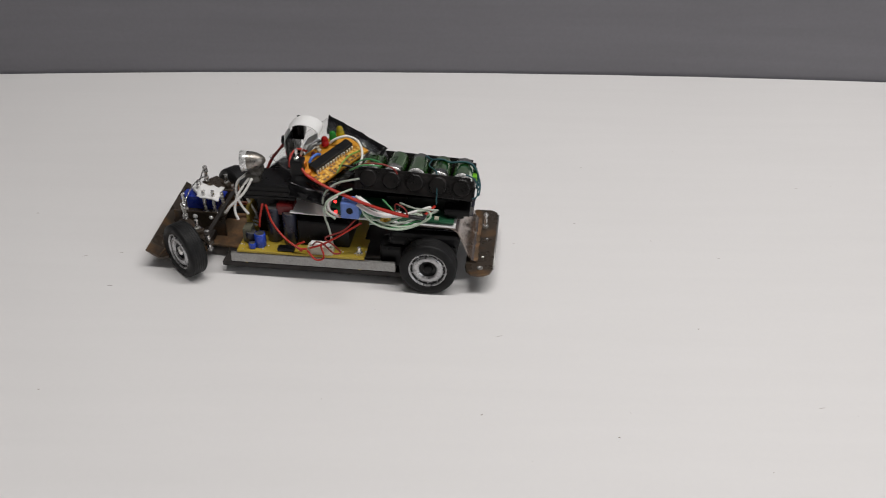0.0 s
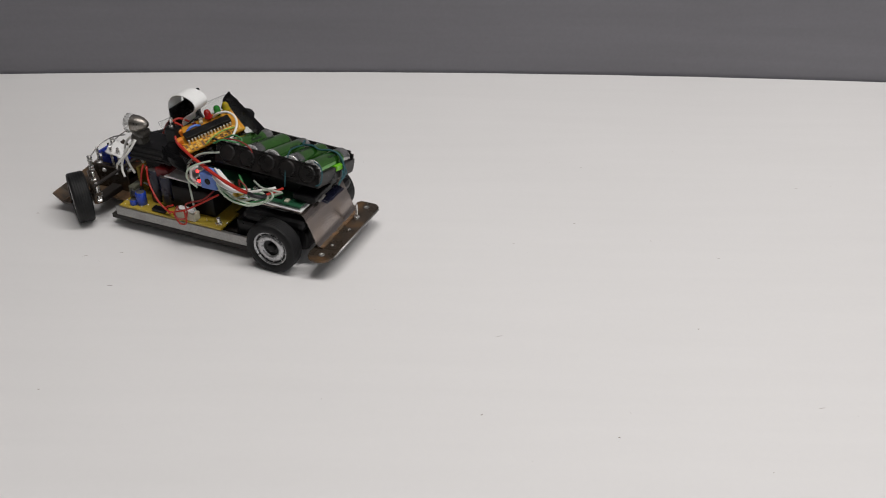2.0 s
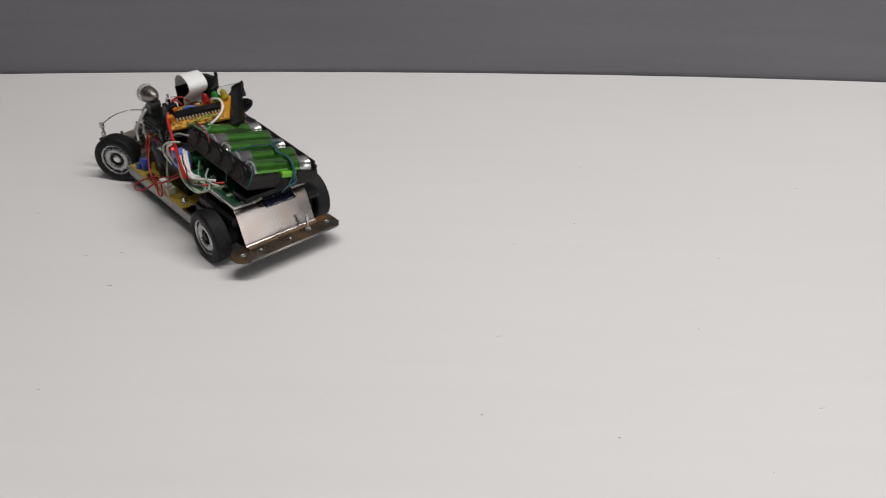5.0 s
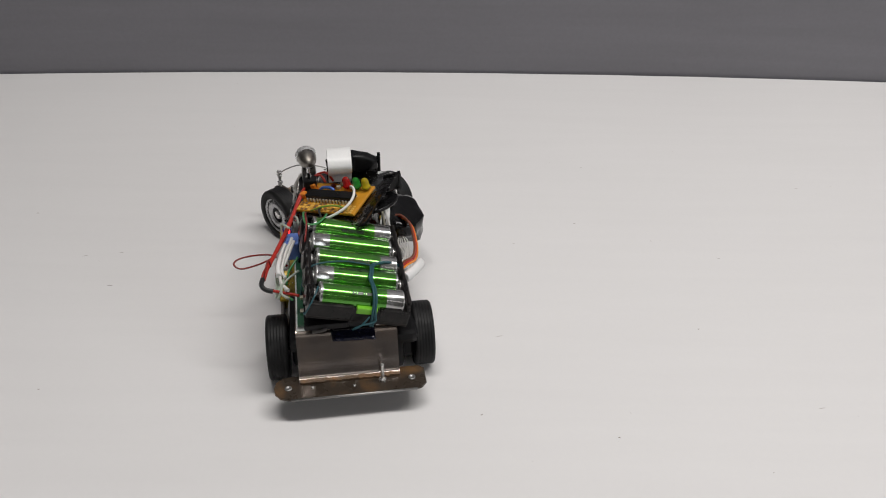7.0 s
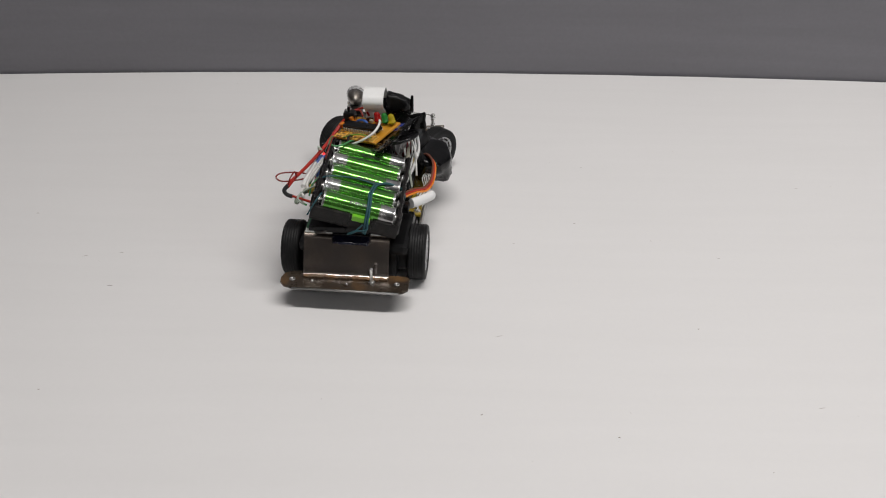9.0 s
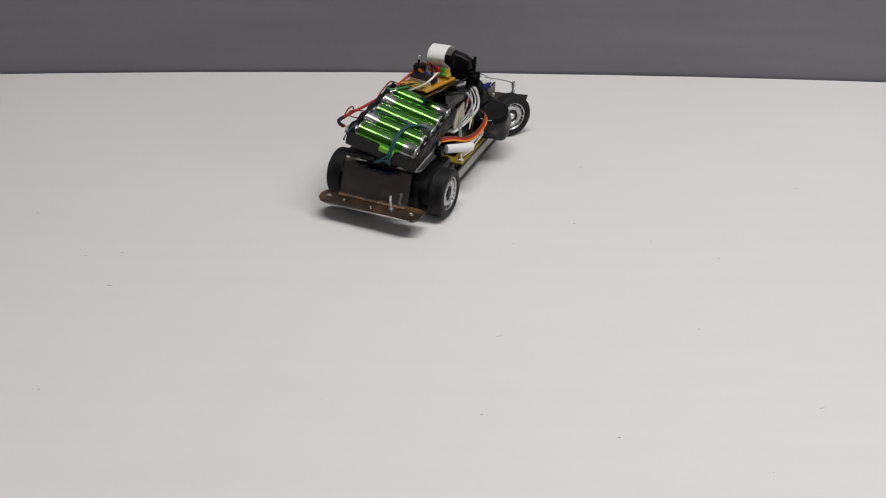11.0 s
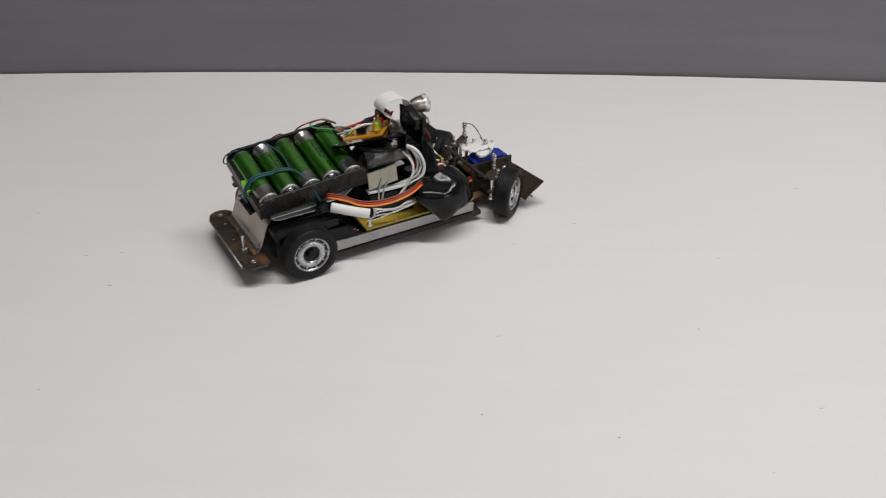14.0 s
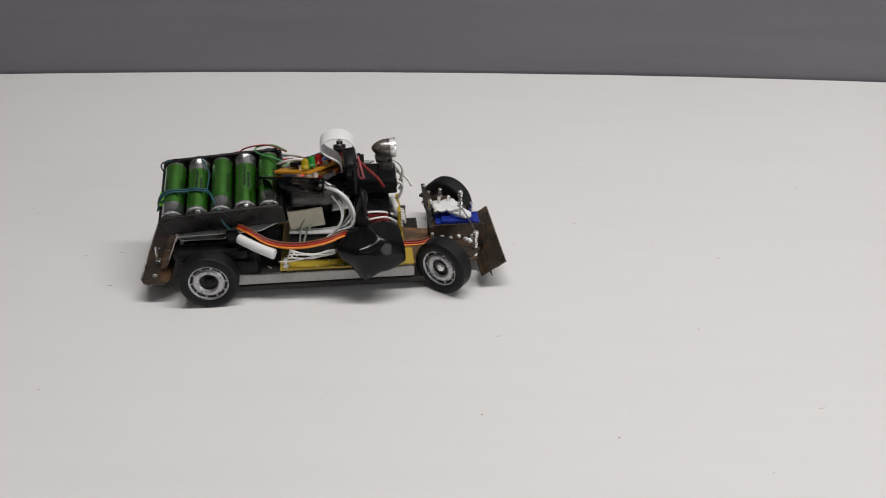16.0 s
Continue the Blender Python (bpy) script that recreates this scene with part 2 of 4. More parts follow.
def part(name, bm, material, parent, label="", at=None, kind=""):
    """Link a bmesh, drawn in millimetres, as one mesh object under parent; at: its own origin in mm."""
    bmesh.ops.recalc_face_normals(bm, faces=bm.faces[:])
    off = V(at) if at else V(0, 0, 0)
    for v in bm.verts:
        v.co = (v.co - off) * K
    me = bpy.data.meshes.new(name)
    bm.to_mesh(me)
    bm.free()
    for m in (material if isinstance(material, (list, tuple)) else [material]):
        me.materials.append(m)
    ob = new(name, me)
    ob.location = off * K
    if parent:
        ob.parent = parent
    return tagged(ob, label, kind=kind)


def tape_sheet(bm, a, b, c, d, n=14, k=10, th=0.5, amp=1.2, freq=0.13, key=0.0):
    """A crumpled sheet spanned between the corners a, b, c, d, with ridges and a thickness."""
    a, b, c, d = V(a), V(b), V(c), V(d)
    nrm = (b - a).cross(d - a).normalized()
    sides = []
    for off in (0.0, -th):
        rows = []
        for i in range(n + 1):
            u, row = i / n, []
            for j in range(k + 1):
                w = j / k
                p = (a.lerp(b, u)).lerp(d.lerp(c, u), w)
                q = p * freq + V(key, key * 2.0, 0)
                h = amp * (1.0 - 2.2 * abs(noise.noise(q))) + amp * 0.35 * noise.noise(q * 3.1)
                edge = noise.noise(q * 1.7 + V(9, 0, 0)) * amp * 0.8
                flat = (b - a).normalized() * edge * (1 if i in (0, n) else 0) + (d - a).normalized() * edge * (1 if j in (0, k) else 0)
                row.append(bm.verts.new(p + nrm * (h + off) + flat))
            rows.append(row)
        sides.append(rows)
    for rows in sides:
        for i in range(n):
            for j in range(k):
                bm.faces.new((rows[i][j], rows[i + 1][j], rows[i + 1][j + 1], rows[i][j + 1])).smooth = True
    top, low = sides
    for i in range(n):
        for j in (0, k):
            bm.faces.new((top[i][j], top[i + 1][j], low[i + 1][j], low[i][j]))
    for j in range(k):
        for i in (0, n):
            bm.faces.new((top[i][j], top[i][j + 1], low[i][j + 1], low[i][j]))


def tape_ball(bm, points, centre, cuts=4, amp=2.0, freq=0.06, soft=0.3):
    """A bundle wrapped in tape: a hull round the points with creased, slightly slack faces."""
    got = [bm.verts.new(p) for p in points]
    bmesh.ops.convex_hull(bm, input=got)
    bmesh.ops.delete(bm, geom=[v for v in got if v.is_valid and not v.link_faces], context="VERTS")
    bmesh.ops.subdivide_edges(bm, edges=bm.edges[:], cuts=cuts, use_grid_fill=True)
    for _ in range(2):
        bmesh.ops.smooth_vert(bm, verts=bm.verts[:], factor=soft, use_axis_x=True, use_axis_y=True, use_axis_z=True)
    for v in bm.verts:
        q = v.co * freq
        h = amp * (0.5 - 2.0 * abs(noise.noise(q))) + amp * 0.5 * (0.3 - abs(noise.noise(q * 2.7 + V(4, 0, 0))))
        v.co += (v.co - V(centre)).normalized() * h
    for f in bm.faces:
        f.smooth = True


def nb():
    return bmesh.new()


def bolt(bm, p, top, r=1.1, head=2.0, nut=True, mi=0):
    """An upright screw with a thread, a nut at its foot and a head at its top."""
    x, y, z = p
    r, head = r * 1.25, head * 1.15
    prof, s, n = [], 0.0, top - z
    while s < n:
        prof += [(s, r), (s + 0.35, r * 0.82)]
        s += 0.7
    prof.append((n, r * 0.8))
    lathe(bm, p, (x, y, top), prof, 9, mi)
    if nut:
        lathe(bm, p, (x, y, z + 2), [(0, head), (1.7, head), (2.0, head * 0.85)], 6, mi, smooth=False)


# ---------------------------------------------------------------- the place
def setting():
    bm = nb()
    # white board whose far edge is slightly bowed and wavy
    n = 90
    far, under = [], []
    for i in range(n + 1):
        x = -2000 + 4000 * i / n
        y = 898.5 - 15.0 * (min(abs(x - 60), 600) / 470) ** 2 + 1.0 * noise.noise(Vector((x * 0.02, 0, 0))) + 0.5 * noise.noise(Vector((x * 0.11, 3, 0)))
        far.append((x, y))
    for (xa, ya), (xb, yb) in zip(far, far[1:]):
        a, b, c, d = bm.verts.new((xa, -2000, 0)), bm.verts.new((xb, -2000, 0)), bm.verts.new((xb, yb, 0)), bm.verts.new((xa, ya, 0))
        bm.faces.new((a, b, c, d))
        e, f = bm.verts.new((xb, yb, -12)), bm.verts.new((xa, ya, -12))
        bm.faces.new((d, c, e, f))
    bmesh.ops.remove_doubles(bm, verts=bm.verts[:], dist=0.01)
    ob = part("floor", bm, M_FLOOR, None, "white painted board with faint brush streaks and specks", kind="structure")
    ob["category"] = "floor"

    def slab(name, lo, hi, material, label):
        b = nb()
        bx(b, lo, hi)
        o = part(name, b, material, None, label, kind="structure")
        o["category"] = "ceiling" if name == "ceiling" else "wall"
    # the grey wall follows the board's bowed edge, a hair behind it
    b = nb()
    rows = []
    for i in range(61):
        x = -2100 + 70 * i
        y = 901.6 - 15.0 * (min(abs(x - 60), 600) / 470) ** 2
        rows.append([b.verts.new(p) for p in ((x, y, -120), (x, y, 2500), (x, 1000, 2500), (x, 1000, -120))])
    for p, q in zip(rows, rows[1:]):
        for k in range(4):
            b.faces.new((p[k], q[k], q[(k + 1) % 4], p[(k + 1) % 4])).smooth = False
    b.faces.new(rows[0])
    b.faces.new(rows[-1][::-1])
    o = part("wall_north", b, M_WALL, None, "matt grey painted wall behind the white board", kind="structure")
    o["category"] = "wall"
    # unseen walls, ceiling and under-slab, added to close the room and limit bounce
    slab("wall_south", (-2100, -2100, -120), (2100, -2000, 2500), M_SURROUND, "unseen dark wall added behind the camera")
    slab("wall_west", (-2100, -2000, -120), (-2000, 890, 2500), M_SURROUND, "unseen dark side wall added to close the room")
    b = nb()
    for lo, hi in (((2000, -2000, -120), (2100, 903, 150)), ((2000, -2000, 1350), (2100, 903, 2500)),
                   ((2000, -2000, 150), (2100, -1550, 1350)), ((2000, -350, 150), (2100, 903, 1350))):
        bx(b, lo, hi)
    o = part("wall_east", b, M_SURROUND, None, "unseen dark side wall added round the window opening", kind="structure")
    o["category"] = "wall"
    slab("ceiling", (-2100, -2100, 2500), (2100, 1000, 2600), M_CEIL, "unseen dull ceiling added to close the room")
    slab("subfloor", (-2100, -2100, -140), (2100, 1000, -120), M_SURROUND, "unseen dark slab added below the white board")


setting()


def surface_marks():
    """Specks, scratches and crumbs on the board."""
    bm = nb()
    spots = [(38, 446, 8, 1.5), (121, 682, 4, 2), (300, 649, 6, 2), (104, 588, 4, 2.5), (-235, 497, 7, 2), (-240, 539, 6, 2), (-265, 534, 6, 2), (102, 356, 2.5, 3),
             (160, 564, 4, 1.5), (-243, 390, 2.5, 3), (24, 373, 3, 4), (171, 456, 2.5, 3), (-324, 594, 4, 2), (227, 382, 8, 1.5), (54, 558, 3, 2), (206, 541, 4, 1.5)]
    for x, y, w, h in spots:
        a = random.uniform(-0.4, 0.4)
        ca, sa = math.cos(a), math.sin(a)
        w, h = w * 0.32, h * 0.13
        k = [(-w, 0), (-w * 0.4, -h), (w * 0.5, -h * 0.8), (w, 0.2 * h), (w * 0.3, h), (-w * 0.5, h * 0.7)]
        bm.faces.new([bm.verts.new((x + ca * px - sa * py, y + sa * px + ca * py, 0.15)) for px, py in k])
    for _ in range(40):
        x, y, s = random.uniform(-420, 420), random.uniform(330, 880), random.uniform(0.12, 0.32)
        bm.faces.new([bm.verts.new((x + s * math.cos(q) * random.uniform(0.6, 1.3), y + s * math.sin(q), 0.12)) for q in (0, 1.2, 2.5, 3.8, 5.1)])
    ob = part("surface_specks", bm, M_DIRT, None, "small dark specks and scratches on the white board", kind="stuff")
    ob["category"] = "dirt"


surface_marks()

# ---------------------------------------------------------------- the car: x forward, y left, z up, origin below the rear axle
car = tagged(new("robot_car"), "homemade brown robot car with green cells and loose wires", "robot car")
WHEEL_R = 19.9


def tyre_rim(wheel, side):
    """Tyre and rim about the wheel's own centre; side is +1 where the outer face looks along +y."""
    s = side
    bm = nb()
    # tyre: rounded shoulders, grooved tread, hollow inside
    prof = [(-6.3, 14.2), (-6.5, 17.5), (-6.2, 20.2), (-5.4, 21.2), (-4.6, 21.5)]
    for g in (-3.6, -1.8, 0.0, 1.8, 3.6):
        prof += [(g - 0.4, 21.5), (g - 0.22, 21.36), (g + 0.22, 21.36), (g + 0.4, 21.5)]
    prof += [(4.6, 21.5), (5.4, 21.2), (6.2, 20.2), (6.5, 17.5), (6.1, 14.6), (4.9, 14.0)]
    lathe(bm, (0, 0, 0), (0, s, 0), [(y, r * WHEEL_R / 21.5) for y, r in prof], 56, caps=False)
    part("tyre", bm, M_RUBBER, wheel, "black rubber tyre with fine tread grooves")
    rim_scale = 0.95
    bm = nb()
    # rim: bright outer lip, dished ring with slots, dark centre with a hub
    lathe(bm, (0, 0, 0), (0, s, 0), [(-6.2, 14.4), (4.6, 14.4), (5.5, 14.2), (5.7, 13.8), (5.2, 13.2), (4.6, 12.8)], 40, 0, caps=False)
    lathe(bm, (0, 0, 0), (0, s, 0), [(4.6, 12.85), (3.9, 12.6), (3.8, 11.6), (4.2, 11.3)], 40, 1, caps=False)
    lathe(bm, (0, 0, 0), (0, s, 0), [(4.2, 11.35), (5.0, 10.9), (5.5, 8.8), (5.1, 7.2), (4.0, 6.4)], 40, 0, caps=False)
    lathe(bm, (0, 0, 0), (0, s, 0), [(4.0, 6.5), (2.6, 6.0), (2.4, 3.4)], 32, 1, caps=False)
    lathe(bm, (0, 0, 0), (0, s, 0), [(2.4, 3.5), (4.4, 3.3), (4.9, 2.6), (4.9, 0.1)], 24, 2, caps=False)
    for i in range(10):
        a = 2 * math.pi * i / 10
        m = Matrix.Rotation(a, 4, "Y") @ Matrix.Translation((0, 3.9 * s, 12.0))
        bx(bm, (-0.5, -0.7, -1.1), (0.5, 0.12, 1.1), m, 0.2, 0)
    lathe(bm, (0, 0, 0), (0, s, 0), [(-6.0, 14.3), (-5.6, 3.0), (-5.6, 0.1)], 32, 1, caps=False)
    for v in bm.verts:
        v.co.x *= rim_scale
        v.co.z *= rim_scale
    return part("rim", bm, [M_RIM, M_RIMDARK, M_STEEL if abs(wheel.location.x) > 0.1 else M_BLACK], wheel, "worn silver rim with a dark hub")


WHEELS = []
for wx, wy, s in ((0.5, 45.4, 1), (2.8, -42.6, -1), (166.6, 46.4, 1), (168.0, -43.2, -1)):
    w = new("wheel")
    w.location = V(wx, wy, WHEEL_R) * K
    w.parent = car
    tyre_rim(w, s)
    WHEELS.append((w, V(wx, wy, WHEEL_R), s))

# ---- lower frame
bm = nb()
plate(bm, [(16, -39), (150, -39), (150, 41), (16, 41)], 5.5, 9.5, bev=0.5)
bx(bm, (20, -34, 10), (60, 34, 15), bev=1.0)
part("chassis_plate", bm, M_DARK, car, "dark fibre base plate")
for s, edge, tail in ((1, 44.2, 24), (-1, 40.6, 4)):
    bm = nb()
    bx(bm, (tail, min(s * (edge - 2.2), s * edge), 11.8), (142, max(s * (edge - 2.2), s * edge), 19.6), bev=0.7)
    bx(bm, (tail, min(s * (edge - 13), s * (edge - 2.2)), 11.9), (142, max(s * (edge - 13), s * (edge - 2.2)), 13.2), bev=0.4)
    part("side_rail", bm, M_ALU, car, "scuffed aluminium side rail")

# rear gear housing with arched guards beside the wheels
bm = nb()
bx(bm, (-17, -30, 9), (23, 30, 33), bev=4)
bx(bm, (-12, -37, 13), (16, 37, 30), bev=3)
rod(bm, (2.8, -44, WHEEL_R), (0.5, 46, WHEEL_R), 2.6, 12)
for s in (1, -1):
    bx(bm, (-20, min(s * 24, s * 38), 30), (30, max(s * 24, s * 38), 38), bev=4)
    bx(bm, (18, min(s * 22, s * 39), 12), (36, max(s * 22, s * 39), 30), bev=3)
part("gear_housing", bm, M_BLACK, car, "black plastic rear gear housing")

# rear plate with clipped corners, drilled holes and bolts
bm = nb()
plate(bm, [(-44, -34), (-43, -37), (-39.5, -40), (-27, -40), (-24.5, -37), (-24.5, 39), (-25.5, 43.5), (-28.5, 47), (-33, 48.4), (-38, 47.6), (-42, 44.6), (-44, 39)], 15.6, 17.2, bev=0.4)
rear = part("rear_plate", bm, M_RUST, car, "brown rear plate with clipped corners")
# thin bright bead laid along the plate's rear edge
bm = nb()
rod(bm, (-44.1, -34, 16.3), (-44.1, 38.5, 16.3), 0.75, 8)
part("plate_edge", bm, M_ALU, rear, "bright bead along the rear edge")
bm = nb()
for k in range(29):
    y = -25 + 2.0 * k
    bx(bm, (-32.0 - random.uniform(0, 0.9), y, 17.2), (-27.4, y + 2.05, 18.5 + random.uniform(0, 0.35)), bev=0.25)
part("weld_line", bm, M_DECK, rear, "ragged tan solder line")
for y in (40.0, -31.8):
    bm = nb()
    lathe(bm, (-35, y, 17.25), (-35, y, 18.5), [(0, 2.2), (0.5, 2.1), (0.6, 1.4), (0.2, 1.2), (0.2, 0.1)], 16)
    part("hole_ring", bm, M_ALU, rear, "bright drilled hole")
bm = nb()
bolt(bm, (-35.4, -14.6, 17.2), 29.5, 0.95, 2.0)
part("bolt", bm, M_STEEL, rear, "upright bright steel bolt")
for x, y in ((-36, 26), (-37.5, 2), (-31, -20)):
    bm = nb()
    lathe(bm, (x, y, 17.2), (x, y, 18.4), [(0, 1.1), (0.6, 1.0), (0.9, 0.4)], 10)
    part("screw_head", bm, M_STEEL, rear)

# sheet bent up from the rear plate and over the gears; white card lies on its top
bm = nb()
bend = curve_points([(-32, 0, 17.7), (-29.2, 0, 18.6), (-27.2, 0, 21.2), (-24.6, 0, 27.5), (-21.8, 0, 34.0), (-19.3, 0, 39.6), (-17.0, 0, 42.4), (-13.5, 0, 43.7), (-6, 0, 44), (20, 0, 44.6)], 4)
strip(bm, [(p.x, -25.3, 33.6, p.z) for p in bend], 0, 0, 0.8)
for f in bm.faces:
    f.smooth = abs(f.normal.y) < 0.5 if f.normal.length else False
sheet = part("bent_sheet", bm, M_SHEET, car, "bent bare metal sheet with brown stains")
bm = nb()
plate(bm, [(-16.5, -25.4), (-15.5, -28.5), (-12, -30.5), (14, -30.5), (20, -25.4)], 43.3, 44.1, bev=0.1)
part("sheet_wing", bm, M_ALU, sheet, "bright flat wing of the bent sheet")
bm = nb()
plate(bm, [(-15, -27), (40, -27), (58, -13), (101, -6), (101, 33), (-15, 33)], 44.6, 45.4, m=Matrix.Rotation(radians(-2.0), 4, "Y"), bev=0.2)
part("white_card", bm, M_WHITE, car, "white card sheet under the green board")
bm = nb()
plate(bm, [(-16, 14), (-22, 12), (-22, -12), (-16, -14), (0, -14), (0, 14)], 46.4, 47.2, bev=0.2)
part("tape_strip", bm, M_TAPE, car, "black tape over the sheet's bend")
bm = nb()
tape_sheet(bm, (-27.5, -12, 42.6), (-27.0, 12.5, 42.8), (-12, 14, 47.6), (-12, -12, 47.6), 12, 8, 0.5, 0.5, 0.15, 3.0)
part("blue_strip", bm, M_NAVY, car, "dark blue glossy tape tab over the sheet's bend")
bm = nb()
tape_sheet(bm, (-19, 12, 54), (-28, 16, 51.5), (-27.5, 24, 50.5), (-18, 26, 54), 8, 8, 0.4, 0.8, 0.15, 7.0)
part("tape_flap", bm, M_FILM, car, "loose smoky tape flap behind the tray")

# green board and the dark box that carries the cells
bm = nb()
plate(bm, [(-14, -20), (74, -20), (74, 32), (-14, 32)], 46.6, 48.2, m=Matrix.Rotation(radians(-1.5), 4, "Y"), bev=0.2)
main_board = part("green_board", bm, M_GPCB, car, "green circuit board")
bm = nb()
bx(bm, (49, 29, 50), (62, 39, 62.5), bev=1.2)
lathe(bm, (55.5, 39.05, 56.5), (55.5, 39.4, 56.5), [(0, 2.4), (0.2, 2.4), (0.3, 2.0)], 16, 1)
bx(bm, (51, 30.5, 62.4), (60, 37, 63.6), bev=0.5)
part("terminal_block", bm, [M_TRIM, M_BLACK], main_board, "light blue terminal block with a round hole")
bm = nb()
lathe(bm, (31, 36, 50), (31, 40.5, 51), [(0, 3.4), (4.2, 3.4), (4.2, 1.6), (0.4, 1.6)], 18)
part("ring_coil", bm, M_PAD, main_board, "small copper ring coil")
for x, z in ((66, 61), (66, 53)):
    bm = nb()
    bx(bm, (x - 0.9, 34.5, z - 0.9), (x + 0.9, 36.0, z + 0.9), bev=0.3)
    part("indicator", bm, M_TINYLED, main_board, "tiny lit red indicator")
random.seed(4)
for i in range(16):
    x, y = random.uniform(-10, 70), random.choice((random.uniform(24, 31), random.uniform(-19, -12)))
    w, d, h = random.uniform(1.2, 3.5), random.uniform(1.2, 3.0), random.uniform(0.8, 3.2)
    bm = nb()
    bx(bm, (x - w, y - d, 48 + x * 0.026), (x + w, y + d, 48.2 + x * 0.026 + h), bev=0.3)
    part("component", bm, random.choice((M_BLACK, M_BLACK, M_CREAM, M_STEEL)), main_board)
bm = nb()
bx(bm, (-17, -20, 48), (34, 16, 57), bev=1.5)
bx(bm, (-22, -12, 47.5), (-10, 26, 54), bev=1.5)
bx(bm, (34, -16, 50), (88, 10, 62), bev=4)
bx(bm, (-26, 3, 51.0), (-8, 28, 55.0), bev=0.8)
part("carrier_block", bm, M_BLACK, car, "black block under the cell tray")

# ---- cell tray, tilted to its right side, with five cells
TRAY = axes((13.5, -3.4, 67.9), (63.8, 1.4, 4.4), (-5.2, 48.3, 12.4))   # x: along the row, y: along a cell, z: up
tray_bm = nb()
bx(tray_bm, (-41, -29, -10.6), (41, 29, -8.4), TRAY, 1.0)
bx(tray_bm, (-41.0, -29.5, -10.6), (-39.0, 29.5, -1.0), TRAY, 0.8)
bx(tray_bm, (39.2, -29.5, -10.6), (41.5, 29.5, 3.0), TRAY, 0.8)
for s in (1, -1):
    y0, y1 = sorted((s * 26.6, s * 29.3))
    bx(tray_bm, (-40.6, y0, -10.6), (41.2, y1, 3.6), TRAY, 1.2)
    bx(tray_bm, (-38, min(s * 26.8, s * 29.0), 2.0), (39, max(s * 26.8, s * 29.0), 5.6), TRAY, 1.0)
    for i in range(5):   # rounded cheeks at the cell ends
        c = (i - 2) * 16.0
        rod(tray_bm, TRAY @ V(c, s * 27.0, -1.4), TRAY @ V(c, s * (30.8 if s > 0 else 29.8), -1.4), 6.4, 20, bev=1.2)
bx(tray_bm, (-41.5, -29.5, -9), (-37.5, -11.5, 0.2), TRAY, 1.0)
bx(tray_bm, (-41.5, 3.5, -9), (-37.5, 29.5, 0.2), TRAY, 1.0)
tray = part("cell_tray", tray_bm, M_TRAY, car, "black plastic tray holding five cells")
for i in range(5):
    bm = nb()
    c = (i - 2) * 16.0
    flip = 1 if i % 2 == 0 else -1          # i = 0 is the rear cell; its silver end lies to the right
    a, b = TRAY @ V(c, -25.2 * flip, 0), TRAY @ V(c, 25.2 * flip, 0)
    lathe(bm, a, b, [(0, 5.6), (0.05, 6.5), (0.35, 7.0), (0.7, 7.22)], 32, 3)
    lathe(bm, a, b, [(0.36, 7.12), (1.4, 7.22), (1.5, 7.13), (10.5, 7.15)], 40, 1, caps=False)
    lathe(bm, a, b, [(10.5, 7.17), (47.2, 7.17)], 40, 0, caps=False)
    lathe(bm, a, b, [(47.2, 7.24), (48.3, 7.2)], 40, 1, caps=False)
    lathe(bm, a, b, [(48.3, 7.22), (48.7, 6.7), (48.75, 5.4)], 32, 3, caps=False)
    lathe(bm, a, b, [(48.7, 5.6), (48.8, 2.7), (50.2, 2.7), (50.4, 2.2)], 24, 1)
    # rows of unreadable print
    for row, (ang, n) in enumerate(((64, 9), (86, 12)) if i in (1, 3) else ((38 + 4 * i, 10), (118 + 5 * i, 8))):
        for k in range(n):
            y = -9 + k * 1.7 + row * 2.0
            w = 0.45 + 0.25 * ((k * 7 + i) % 3)
            m = TRAY @ Matrix.Translation((c, y, 0)) @ Matrix.Rotation(radians(-(ang - 90)), 4, "Y")
            bx(bm, (-0.9, -w, 7.1), (0.9, w, 7.22), m, 0, 2)
    part("cell", bm, [M_GREEN, M_CELL, M_PRINT, M_SOLDER], tray, "green and silver cylindrical cell")
bm = nb()
bx(bm, (-41.9, -10, -3.4), (-38.0, 2, 0.6), TRAY, 0.6)
part("tape_tab", bm, M_LIME, tray, "lime green tab at the tray's end")
for s, zz in ((1, 2.0), (-1, 2.2)):          # contact clips at the ends
    for i in range(5):
        c = (i - 2) * 16.0
        bm = nb()
        rod(bm, TRAY @ V(c, s * 25.4, -1.0), TRAY @ V(c, s * 26.6, -1.0), 4.0, 16, bev=0.3)
        part("contact", bm, M_STEEL, tray)
bm = nb()
cord = [(-42.5, -9, -11), (-42.5, -8.5, -2), (-38, -8, 6), (-31, -7.5, 8), (-22, -7, 6.6), (-16, -8, 7.9), (-8, -10, 6.6), (-4, -18, 6.8), (-1, -27, 3), (1, -30.3, -4), (4, -30.2, -11)]
wire(bm, [TRAY @ V(p) for p in cord], 0.8, 6)
wire(bm, [TRAY @ (V(p) + V(-0.4, 1.5, 0.5)) for p in cord[:8]], 0.7, 6)
wire(bm, [TRAY @ V(p) for p in [(-42.6, -6, -4), (-44.5, -3, -8), (-43.5, -2, -11), (-44.5, 2, -13), (-45.0, -2, -9), (-44.5, -9, -6), (-42.5, -9, -2), (-34, -8, 7.7)]], 0.55, 6)
wire(bm, [TRAY @ V(p) for p in [(-16, 30, -15), (-15.5, 30.4, -3), (-14, 26, 6.5), (-8, 10, 6.7), (-8, -2, 6.8), (-9, -9, 6.8)]], 0.5, 6)
